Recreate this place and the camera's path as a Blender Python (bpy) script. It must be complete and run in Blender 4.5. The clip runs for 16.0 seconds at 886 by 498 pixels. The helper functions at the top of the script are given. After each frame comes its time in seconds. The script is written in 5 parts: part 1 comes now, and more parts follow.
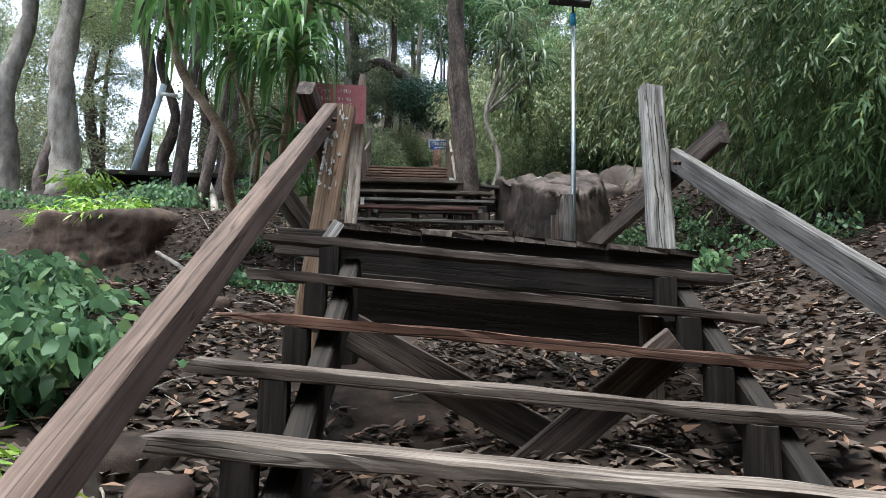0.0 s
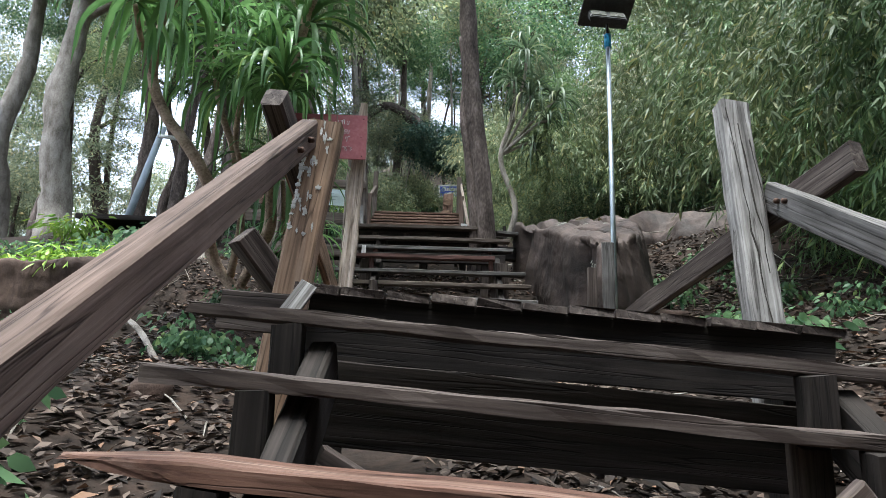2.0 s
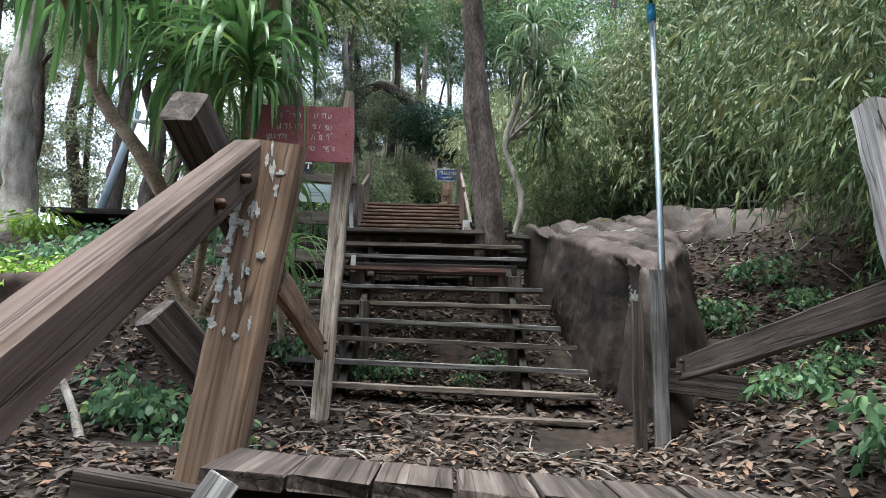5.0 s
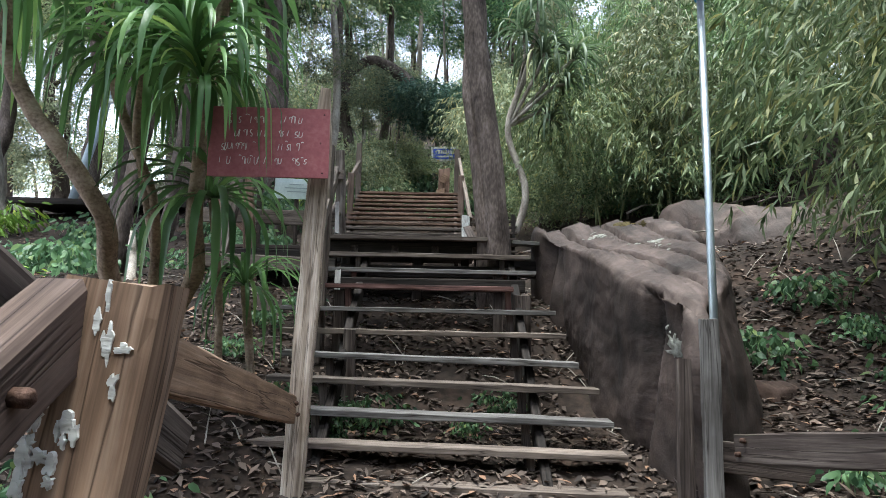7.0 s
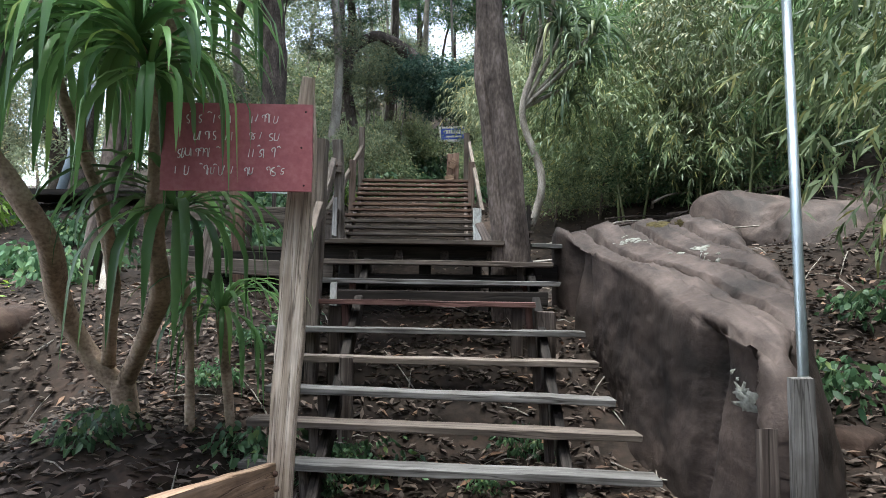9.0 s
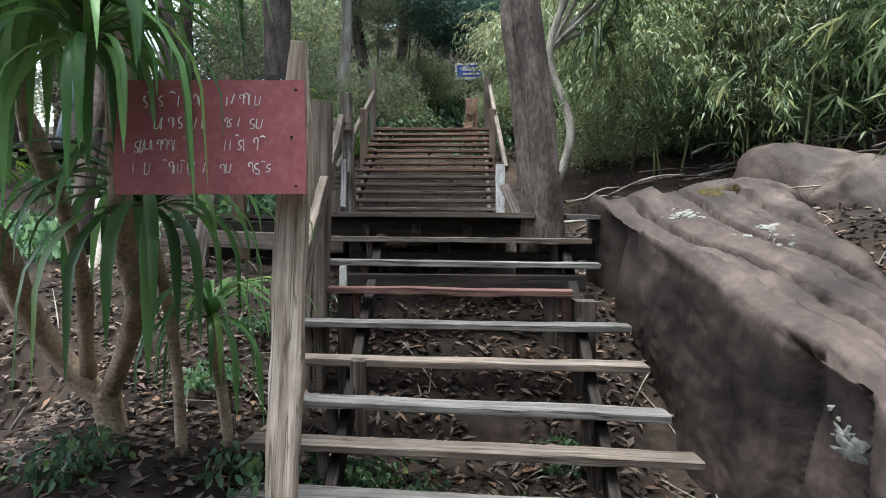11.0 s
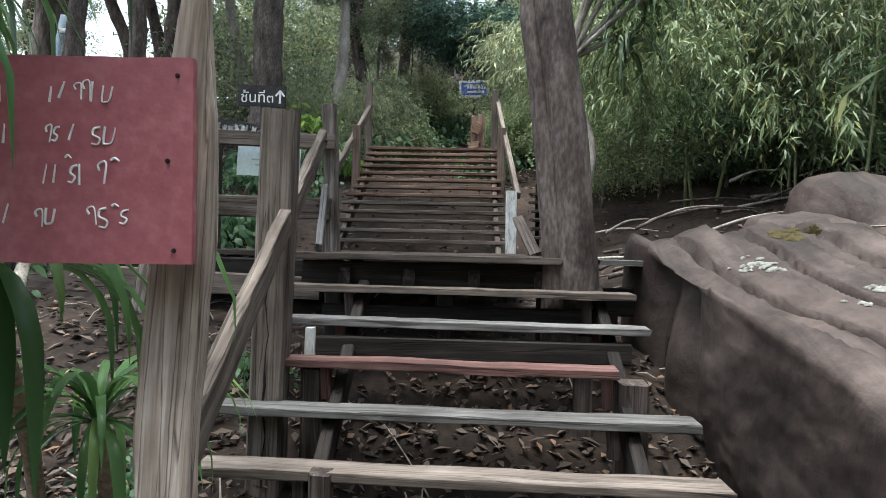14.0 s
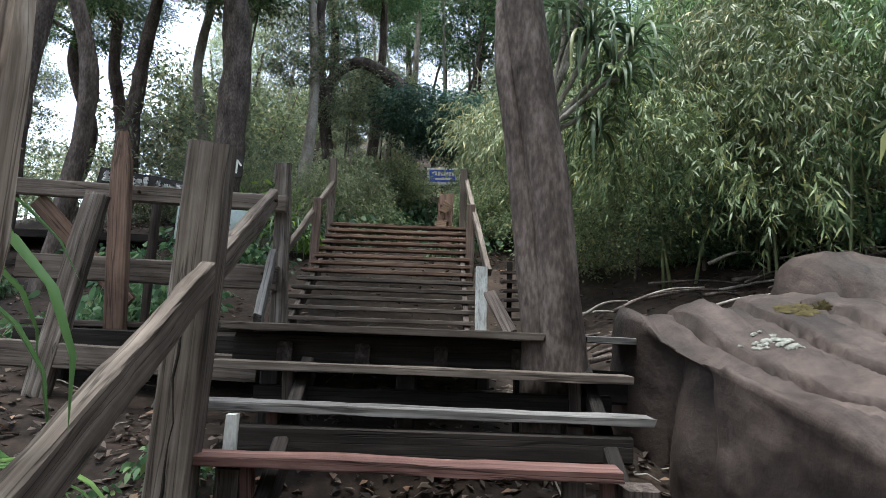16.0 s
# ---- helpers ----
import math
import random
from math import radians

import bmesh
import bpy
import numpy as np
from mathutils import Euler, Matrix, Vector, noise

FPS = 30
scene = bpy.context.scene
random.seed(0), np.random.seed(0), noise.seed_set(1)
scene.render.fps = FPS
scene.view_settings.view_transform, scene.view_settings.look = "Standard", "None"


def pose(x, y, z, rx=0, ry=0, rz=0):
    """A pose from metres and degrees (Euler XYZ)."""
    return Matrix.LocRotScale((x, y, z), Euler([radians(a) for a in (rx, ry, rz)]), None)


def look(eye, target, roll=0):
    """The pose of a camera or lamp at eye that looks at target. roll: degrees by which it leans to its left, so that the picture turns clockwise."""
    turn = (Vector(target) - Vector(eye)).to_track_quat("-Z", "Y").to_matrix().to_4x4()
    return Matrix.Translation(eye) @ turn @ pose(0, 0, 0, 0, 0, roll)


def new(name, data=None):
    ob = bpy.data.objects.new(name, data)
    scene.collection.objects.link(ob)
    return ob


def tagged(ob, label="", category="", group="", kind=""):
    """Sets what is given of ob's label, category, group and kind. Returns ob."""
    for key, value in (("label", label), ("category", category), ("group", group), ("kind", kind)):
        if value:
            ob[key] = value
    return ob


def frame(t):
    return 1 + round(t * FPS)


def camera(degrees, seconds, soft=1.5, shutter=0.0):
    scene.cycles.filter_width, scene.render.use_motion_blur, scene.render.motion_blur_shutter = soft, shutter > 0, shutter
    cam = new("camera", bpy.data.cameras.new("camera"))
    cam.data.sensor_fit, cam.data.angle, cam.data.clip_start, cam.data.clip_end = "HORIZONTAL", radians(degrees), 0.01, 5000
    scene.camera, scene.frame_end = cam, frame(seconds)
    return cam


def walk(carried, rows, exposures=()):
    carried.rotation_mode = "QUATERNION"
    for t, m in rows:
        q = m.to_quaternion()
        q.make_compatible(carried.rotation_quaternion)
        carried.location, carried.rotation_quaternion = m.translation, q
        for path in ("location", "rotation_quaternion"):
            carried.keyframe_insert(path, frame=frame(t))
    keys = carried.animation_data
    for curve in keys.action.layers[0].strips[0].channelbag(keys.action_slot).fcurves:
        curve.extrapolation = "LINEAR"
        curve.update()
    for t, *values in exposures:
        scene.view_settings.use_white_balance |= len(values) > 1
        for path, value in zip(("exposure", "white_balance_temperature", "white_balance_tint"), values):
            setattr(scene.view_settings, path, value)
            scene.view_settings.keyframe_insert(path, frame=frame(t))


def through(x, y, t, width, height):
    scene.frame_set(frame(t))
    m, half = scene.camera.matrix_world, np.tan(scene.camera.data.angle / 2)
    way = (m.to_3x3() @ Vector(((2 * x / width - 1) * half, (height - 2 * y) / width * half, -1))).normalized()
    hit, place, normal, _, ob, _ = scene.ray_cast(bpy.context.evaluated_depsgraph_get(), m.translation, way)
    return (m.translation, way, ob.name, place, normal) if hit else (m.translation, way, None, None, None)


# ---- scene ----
cam = camera(73.2, 16.0, soft=0.9)
METRES, EYE, TILT, LEAN, TURN = 6.8, 1.5, 7.0, -1.3, 0.0
ROWS = [
    (0.0, 0.0, 0.0, 0.0, -0.0, 0.0, 0.0),
    (0.5, -0.0003, 0.031, -0.0064, 0.17, 1.94, -0.01),
    (1.0, -0.0071, 0.0901, -0.0019, 0.32, 3.34, -0.18),
    (1.5, -0.0099, 0.128, 0.0017, 0.56, 4.21, -0.28),
    (2.0, -0.0059, 0.1611, 0.0157, 0.86, 4.49, -0.28),
    (2.5, -0.0062, 0.1825, 0.0184, 1.05, 4.6, -0.21),
    (3.0, -0.0169, 0.2201, 0.0378, 1.03, 4.53, -0.18),
    (3.5, -0.0162, 0.2454, 0.0502, 0.96, 4.29, -0.11),
    (4.0, -0.0155, 0.2659, 0.0625, 0.82, 3.94, -0.06),
    (6.5, -0.0293, 0.4144, 0.1294, 0.05, -0.12, 0.29),
    (7.0, -0.022, 0.4453, 0.149, 0.13, -0.41, 0.34),
    (7.5, -0.0277, 0.4708, 0.1482, 0.3, -0.79, 0.49),
    (8.0, -0.0306, 0.4948, 0.1701, 0.4, -1.28, 0.59),
    (8.5, -0.0227, 0.5284, 0.182, 0.61, -1.93, 0.65),
    (9.0, -0.0251, 0.5591, 0.1893, 0.9, -2.67, 0.73),
    (11.5, -0.0354, 0.6843, 0.2356, 2.55, -9.87, 1.45),
    (12.0, -0.0316, 0.7139, 0.2323, 2.65, -10.28, 1.46),
    (12.5, -0.0267, 0.7529, 0.2534, 2.75, -10.5, 1.46),
    (13.0, -0.033, 0.7823, 0.2519, 2.8, -10.29, 1.37),
    (13.5, -0.0449, 0.8029, 0.2507, 2.7, -9.45, 1.21),
    (14.0, -0.0414, 0.8249, 0.2415, 2.55, -7.02, 0.45),
    (14.5, -0.0297, 0.8449, 0.2367, 1.98, -4.05, 0.13),
    (15.0, -0.0313, 0.8663, 0.2297, 0.8, -1.08, -0.32),
    (15.5, -0.0455, 0.8873, 0.223, -0.28, 0.66, -0.65),
    (16.0, -0.0417, 0.9104, 0.2137, -0.63, 1.78, -0.67),
]
walk(cam, [(t, pose(0, 0, EYE, TILT, LEAN, TURN) @ pose(METRES * x, METRES * y, METRES * z, 90 + pitch, roll, yaw)) for t, x, y, z, yaw, pitch, roll in ROWS],
     [(0.0, 2.25), (4.0, 2.3), (7.0, 2.4), (9.0, 2.42), (12.5, 2.5), (13.5, 2.45), (15.0, 2.25), (16.0, 2.15)])

# ---------------------------------------------------------------- light
world = bpy.data.worlds.new("sky")
scene.world = world
world.use_nodes = True
wn = world.node_tree.nodes
sky = wn.new("ShaderNodeTexSky")
sky.sky_type, sky.sun_disc = "NISHITA", False
sky.sun_elevation, sky.sun_rotation = radians(81), radians(225)
sky.dust_density, sky.air_density = 1.5, 1.0
haze = wn.new("ShaderNodeHueSaturation")
haze.inputs["Saturation"].default_value = 0.6
world.node_tree.links.new(sky.outputs[0], haze.inputs["Color"])
world.node_tree.links.new(haze.outputs[0], wn["Background"].inputs["Color"])
wn["Background"].inputs["Strength"].default_value = 0.15
sun = new("sun", bpy.data.lights.new("sun", "SUN"))
sun.data.energy, sun.data.angle, sun.data.color = 2.8, radians(35), (0.93, 1.0, 0.985)
sun.matrix_world = look((-2.0, 4.0, 20), (0, 6, 2))


# ---------------------------------------------------------------- materials
def material(name, stops, scale=6.0, stretch=(1, 1, 1), rough=0.85, bump=0.4, metal=0.0, fine=40.0, vary=0.0, coords="Object"):
    """Two scales of noise in a ramp of colours, with fine relief; vary: lightness that differs from piece to piece."""
    m = bpy.data.materials.new(name)
    m.use_nodes = True
    n, l = m.node_tree.nodes, m.node_tree.links
    b = n["Principled BSDF"]
    b.inputs["Roughness"].default_value, b.inputs["Metallic"].default_value = rough, metal
    b.inputs["Specular IOR Level"].default_value = 0.18 if rough > 0.6 else 0.45
    tc, mp = n.new("ShaderNodeTexCoord"), n.new("ShaderNodeMapping")
    mp.inputs["Scale"].default_value = stretch
    l.new(tc.outputs[coords], mp.inputs["Vector"])
    a, c = n.new("ShaderNodeTexNoise"), n.new("ShaderNodeTexNoise")
    a.inputs["Scale"].default_value, a.inputs["Detail"].default_value = scale, 6
    c.inputs["Scale"].default_value, c.inputs["Detail"].default_value = fine, 8
    l.new(mp.outputs[0], a.inputs["Vector"]), l.new(mp.outputs[0], c.inputs["Vector"])
    mix = n.new("ShaderNodeMath")
    mix.operation = "MULTIPLY_ADD"
    mix.inputs[1].default_value = 0.45
    half = n.new("ShaderNodeMath")
    half.operation = "MULTIPLY"
    half.inputs[1].default_value = 0.55
    l.new(a.outputs["Fac"], half.inputs[0]), l.new(c.outputs["Fac"], mix.inputs[0]), l.new(half.outputs[0], mix.inputs[2])
    ramp = n.new("ShaderNodeValToRGB")
    el = ramp.color_ramp.elements
    for i, col in enumerate(stops):
        p = 0.33 + 0.36 * i / (len(stops) - 1)
        e = el[i] if i < 2 else el.new(p)
        e.position, e.color = p, (*col, 1)
    l.new(mix.outputs[0], ramp.inputs[0])
    out = ramp.outputs[0]
    if vary:
        info, hsv, mr = n.new("ShaderNodeObjectInfo"), n.new("ShaderNodeHueSaturation"), n.new("ShaderNodeMapRange")
        mr.inputs["To Min"].default_value, mr.inputs["To Max"].default_value = 1 - vary, 1 + vary
        l.new(info.outputs["Random"], mr.inputs["Value"]), l.new(mr.outputs[0], hsv.inputs["Value"]), l.new(out, hsv.inputs["Color"])
        out = hsv.outputs[0]
    l.new(out, b.inputs["Base Color"])
    if bump:
        bp = n.new("ShaderNodeBump")
        bp.inputs["Strength"].default_value, bp.inputs["Distance"].default_value = bump, 0.02
        l.new(mix.outputs[0], bp.inputs["Height"]), l.new(bp.outputs[0], b.inputs["Normal"])
    return m


def wood(name, stops, rough=0.82, bump=0.5, vary=0.2, wear=0.5):
    """Old sawn timber: long streaks of grain, split lines along it, greyer worn patches."""
    m = bpy.data.materials.new(name)
    m.use_nodes = True
    n, l = m.node_tree.nodes, m.node_tree.links
    b = n["Principled BSDF"]
    b.inputs["Roughness"].default_value, b.inputs["Specular IOR Level"].default_value = rough, 0.22
    tc, info = n.new("ShaderNodeTexCoord"), n.new("ShaderNodeObjectInfo")
    shift = n.new("ShaderNodeVectorMath")
    shift.operation = "MULTIPLY_ADD"
    shift.inputs[1].default_value = (37, 23, 11)
    l.new(info.outputs["Random"], shift.inputs[0]), l.new(tc.outputs["Object"], shift.inputs[2])

    def streak(scale, stretch, detail, rough_=0.6):
        mp, t = n.new("ShaderNodeMapping"), n.new("ShaderNodeTexNoise")
        mp.inputs["Scale"].default_value = stretch
        t.inputs["Scale"].default_value, t.inputs["Detail"].default_value, t.inputs["Roughness"].default_value = scale, detail, rough_
        t.inputs["Distortion"].default_value = 0.3
        l.new(shift.outputs[0], mp.inputs["Vector"]), l.new(mp.outputs[0], t.inputs["Vector"])
        return t.outputs["Fac"]

    def ramp(fac, stops_):
        r = n.new("ShaderNodeValToRGB")
        el = r.color_ramp.elements
        for i, (p, c) in enumerate(stops_):
            e = el[i] if i < 2 else el.new(p)
            e.position, e.color = p, (*c, 1)
        l.new(fac, r.inputs[0])
        return r.outputs[0]

    grain, fine, patch, split = streak(9, (0.14, 3, 3), 7), streak(30, (0.06, 3, 3), 5), streak(2.2, (0.9, 1.6, 1.6), 5), streak(7, (0.10, 3.2, 3.2), 3, 0.4)
    base = ramp(grain, [(0.30, stops[0]), (0.52, stops[1]), (0.70, stops[2])])
    mix = n.new("ShaderNodeMix")
    mix.data_type, mix.blend_type = "RGBA", "MULTIPLY"
    mix.inputs["Factor"].default_value = 0.55
    l.new(base, mix.inputs["A"]), l.new(ramp(fine, [(0.32, (0.42, 0.40, 0.38)), (0.62, (1.25, 1.25, 1.25))]), mix.inputs["B"])
    stain = n.new("ShaderNodeMix")
    stain.data_type, stain.blend_type = "RGBA", "MULTIPLY"
    stain.inputs["Factor"].default_value = wear
    l.new(mix.outputs["Result"], stain.inputs["A"]), l.new(ramp(patch, [(0.36, (0.45, 0.41, 0.38)), (0.50, (1, 1, 1)), (0.66, (1.5, 1.5, 1.48))]), stain.inputs["B"])
    lines = n.new("ShaderNodeMix")
    lines.data_type, lines.blend_type = "RGBA", "MULTIPLY"
    lines.inputs["Factor"].default_value = 0.85
    crack = ramp(split, [(0.475, (1, 1, 1)), (0.497, (0.22, 0.2, 0.19)), (0.52, (1, 1, 1))])
    l.new(stain.outputs["Result"], lines.inputs["A"]), l.new(crack, lines.inputs["B"])
    hsv, mr = n.new("ShaderNodeHueSaturation"), n.new("ShaderNodeMapRange")
    mr.inputs["To Min"].default_value, mr.inputs["To Max"].default_value = 1 - vary, 1 + vary
    l.new(info.outputs["Random"], mr.inputs["Value"]), l.new(mr.outputs[0], hsv.inputs["Value"]), l.new(lines.outputs["Result"], hsv.inputs["Color"])
    l.new(hsv.outputs[0], b.inputs["Base Color"])
    add = n.new("ShaderNodeMath")
    add.operation = "MULTIPLY_ADD"
    add.inputs[1].default_value = 0.5
    l.new(crack, add.inputs[0]), l.new(grain, add.inputs[2])
    bp = n.new("ShaderNodeBump")
    bp.inputs["Strength"].default_value, bp.inputs["Distance"].default_value = bump, 0.006
    l.new(add.outputs[0], bp.inputs["Height"]), l.new(bp.outputs[0], b.inputs["Normal"])
    return m


def rock(name, stops, rough=0.75):
    """Bedded sandstone: colour in blotches, thin beds along y, dark runs of water down the sides, pitted relief."""
    m = bpy.data.materials.new(name)
    m.use_nodes = True
    n, l = m.node_tree.nodes, m.node_tree.links
    b = n["Principled BSDF"]
    b.inputs["Roughness"].default_value, b.inputs["Specular IOR Level"].default_value = rough, 0.3
    tc = n.new("ShaderNodeTexCoord")

    def layer(scale, stretch, detail, rough_=0.6, warp=0.2):
        mp, t = n.new("ShaderNodeMapping"), n.new("ShaderNodeTexNoise")
        mp.inputs["Scale"].default_value = stretch
        t.inputs["Scale"].default_value, t.inputs["Detail"].default_value = scale, detail
        t.inputs["Roughness"].default_value, t.inputs["Distortion"].default_value = rough_, warp
        l.new(tc.outputs["Object"], mp.inputs["Vector"]), l.new(mp.outputs[0], t.inputs["Vector"])
        return t.outputs["Fac"]

    def ramp(fac, stops_):
        r = n.new("ShaderNodeValToRGB")
        el = r.color_ramp.elements
        for i, (p, c) in enumerate(stops_):
            e = el[i] if i < 2 else el.new(p)
            e.position, e.color = p, (*c, 1)
        l.new(fac, r.inputs[0])
        return r.outputs[0]

    def times(a, c, amount):
        mx = n.new("ShaderNodeMix")
        mx.data_type, mx.blend_type = "RGBA", "MULTIPLY"
        mx.inputs["Factor"].default_value = amount
        l.new(a, mx.inputs["A"]), l.new(c, mx.inputs["B"])
        return mx.outputs["Result"]

    blotch, beds, runs, grit = layer(1.6, (1, 0.8, 1), 8, 0.65, 0.6), layer(5, (2.4, 0.3, 0.6), 6, 0.5, 0.3), layer(3.2, (1.5, 1.5, 0.22), 5), layer(22, (1, 1, 1), 8, 0.7)
    col = ramp(blotch, [(0.33, stops[0]), (0.5, stops[1]), (0.68, stops[2])])
    col = times(col, ramp(beds, [(0.36, (0.5, 0.47, 0.46)), (0.5, (1, 1, 1)), (0.64, (1.35, 1.33, 1.32))]), 0.45)
    col = times(col, ramp(runs, [(0.38, (0.35, 0.33, 0.32)), (0.54, (1.1, 1.1, 1.1))]), 0.45)
    col = times(col, ramp(grit, [(0.35, (0.6, 0.58, 0.57)), (0.65, (1.3, 1.3, 1.3))]), 0.4)
    l.new(col, b.inputs["Base Color"])
    add, more = n.new("ShaderNodeMath"), n.new("ShaderNodeMath")
    add.operation = more.operation = "MULTIPLY_ADD"
    add.inputs[1].default_value, more.inputs[1].default_value = 1.6, 0.5
    l.new(beds, add.inputs[0]), l.new(blotch, add.inputs[2]), l.new(grit, more.inputs[0]), l.new(add.outputs[0], more.inputs[2])
    bp = n.new("ShaderNodeBump")
    bp.inputs["Strength"].default_value, bp.inputs["Distance"].default_value = 0.4, 0.03
    l.new(more.outputs[0], bp.inputs["Height"]), l.new(bp.outputs[0], b.inputs["Normal"])
    return m


def leaf_material(name, dark, light, rough=0.5, through=0.25):
    """Leaves: the colour differs from leaf to leaf, and some light comes through."""
    m = bpy.data.materials.new(name)
    m.use_nodes = True
    n, l = m.node_tree.nodes, m.node_tree.links
    b = n["Principled BSDF"]
    b.inputs["Roughness"].default_value, b.inputs["Specular IOR Level"].default_value = rough, 0.3
    geo, ramp, info = n.new("ShaderNodeNewGeometry"), n.new("ShaderNodeValToRGB"), n.new("ShaderNodeObjectInfo")
    el = ramp.color_ramp.elements
    el[0].position, el[0].color, el[1].position, el[1].color = 0.0, (*dark, 1), 0.85, (*light, 1)
    e = el.new(0.97)
    e.color = (light[0] * 1.5, light[1] * 1.15, light[2] * 0.9, 1)
    l.new(geo.outputs["Random Per Island"], ramp.inputs[0])
    hsv, mr = n.new("ShaderNodeHueSaturation"), n.new("ShaderNodeMapRange")
    mr.inputs["To Min"].default_value, mr.inputs["To Max"].default_value = 0.6, 1.25
    l.new(info.outputs["Random"], mr.inputs["Value"]), l.new(mr.outputs[0], hsv.inputs["Value"]), l.new(ramp.outputs[0], hsv.inputs["Color"])
    l.new(hsv.outputs[0], b.inputs["Base Color"])
    tr, mx = n.new("ShaderNodeBsdfTranslucent"), n.new("ShaderNodeMixShader")
    l.new(hsv.outputs[0], tr.inputs["Color"])
    mx.inputs[0].default_value = through
    l.new(b.outputs[0], mx.inputs[1]), l.new(tr.outputs[0], mx.inputs[2])
    l.new(mx.outputs[0], n["Material Output"].inputs["Surface"])
    return m


WOOD = wood("weathered_wood", [(0.0533, 0.0417, 0.0348), (0.1206, 0.0963, 0.0811), (0.1600, 0.1345, 0.1183)], vary=0.25)
WOOD_GREY = wood("silvered_wood", [(0.0567, 0.0530, 0.0502), (0.1302, 0.1228, 0.1181), (0.1600, 0.1535, 0.1488)], vary=0.15)
WOOD_BROWN = wood("brown_wood", [(0.0672, 0.0395, 0.0286), (0.1443, 0.0890, 0.0662), (0.1680, 0.1117, 0.0850)], vary=0.2)
# Nearly black: the shade under stairs and decks is put into this wood's colour.
WOOD_SHADE = wood("shade_darkened_wood", [(0.0094, 0.0074, 0.0062), (0.0188, 0.0146, 0.0124), (0.0354, 0.0280, 0.0250)], vary=0.2)
WOOD_RED = wood("red_wood", [(0.058, 0.0303, 0.0263), (0.1159, 0.0592, 0.0514), (0.1476, 0.0922, 0.083)], vary=0.15)
WOOD_TAN = wood("raw_wood", [(0.1066, 0.0678, 0.0460), (0.2303, 0.1479, 0.0994), (0.2909, 0.2085, 0.1551)], vary=0.1)
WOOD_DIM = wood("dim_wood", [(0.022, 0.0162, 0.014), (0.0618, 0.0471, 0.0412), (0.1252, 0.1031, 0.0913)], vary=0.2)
WOOD_RUST = wood("rust_brown_wood", [(0.045, 0.022, 0.016), (0.105, 0.054, 0.038), (0.17, 0.112, 0.088)], vary=0.1)
WOOD_PINK = wood("pinkish_wood", [(0.0557, 0.0376, 0.0307), (0.1218, 0.0850, 0.0704), (0.1400, 0.1037, 0.0878)], vary=0.1)
WOOD_SILVER = wood("cracked_silver_wood", [(0.0335, 0.0310, 0.0293), (0.1942, 0.1841, 0.1774), (0.3080, 0.3014, 0.2946)], vary=0.1)
WOOD_TAN_GREY = wood("tan_grey_wood", [(0.1334, 0.0996, 0.0730), (0.3860, 0.3077, 0.2473), (0.6012, 0.5193, 0.4536)], vary=0.05)
WOOD_SPLIT = wood("splintered_wood", [(0.0503, 0.0381, 0.0314), (0.1400, 0.1131, 0.0963), (0.2688, 0.2385, 0.2128)], vary=0.1)
CREVICE = material("dark_crevice", [(0.012, 0.01, 0.009), (0.02, 0.016, 0.014), (0.03, 0.025, 0.02)], 20, rough=0.95)
RUST = material("rusty_bolt", [(0.03, 0.02, 0.016), (0.07, 0.04, 0.03), (0.12, 0.07, 0.05)], 40, rough=0.7, metal=0.5)
SOIL = material("forest_soil", [(0.008, 0.006, 0.005), (0.026, 0.0185, 0.0145), (0.056, 0.036, 0.027)], 1.6, (1, 1, 1), 0.95, 0.9, fine=14)
ROCK = rock("brown_sandstone", [(0.0155, 0.0108, 0.0092), (0.047, 0.0328, 0.0278), (0.094, 0.069, 0.0598)])
ROCK_RED = rock("red_earth_rock", [(0.0165, 0.0105, 0.0083), (0.0450, 0.0270, 0.0203), (0.0825, 0.0540, 0.0413)], 0.9)
LICHEN = material("pale_lichen", [(0.0857, 0.0796, 0.0673), (0.2081, 0.2081, 0.1836), (0.3305, 0.3305, 0.2938)], 30, rough=0.95, bump=0.5)
MOSS = material("yellow_moss", [(0.0248, 0.0187, 0.0077), (0.0550, 0.0429, 0.0165), (0.0825, 0.0660, 0.0275)], 18, rough=0.95, bump=0.6)
BARK = material("tree_bark", [(0.022, 0.017, 0.015), (0.085, 0.066, 0.058), (0.19, 0.155, 0.14)], 4.5, (1.6, 1.6, 0.55), 0.9, 0.8, vary=0.25, fine=30)
BARK_PALE = material("pale_bark", [(0.10, 0.085, 0.07), (0.26, 0.23, 0.20), (0.42, 0.39, 0.35)], 4, (1.6, 1.6, 0.7), 0.9, 0.7, vary=0.15)
BARK_TAN = material("smooth_tan_bark", [(0.1380, 0.0966, 0.0690), (0.3312, 0.2415, 0.1794), (0.4968, 0.3864, 0.3036)], 5, (1, 1, 1.2), 0.8, 0.6)
STEEL = material("galvanised_steel", [(0.26, 0.30, 0.325), (0.37, 0.42, 0.45), (0.48, 0.53, 0.56)], 12, (1, 1, 0.3), 0.38, 0.1, 0.85)
BLACK = material("black_plastic", [(0.012, 0.012, 0.013), (0.02, 0.02, 0.022), (0.035, 0.035, 0.038)], 20, rough=0.5, bump=0.05)
RED_PAINT = material("faded_red_paint", [(0.24, 0.066, 0.076), (0.325, 0.094, 0.107), (0.41, 0.15, 0.16)], 3, (1, 1, 1), 0.6, 0.15)
WHITE = material("white_paint", [(0.5, 0.5, 0.48), (0.68, 0.68, 0.66), (0.8, 0.8, 0.78)], 14, rough=0.7, bump=0.1)
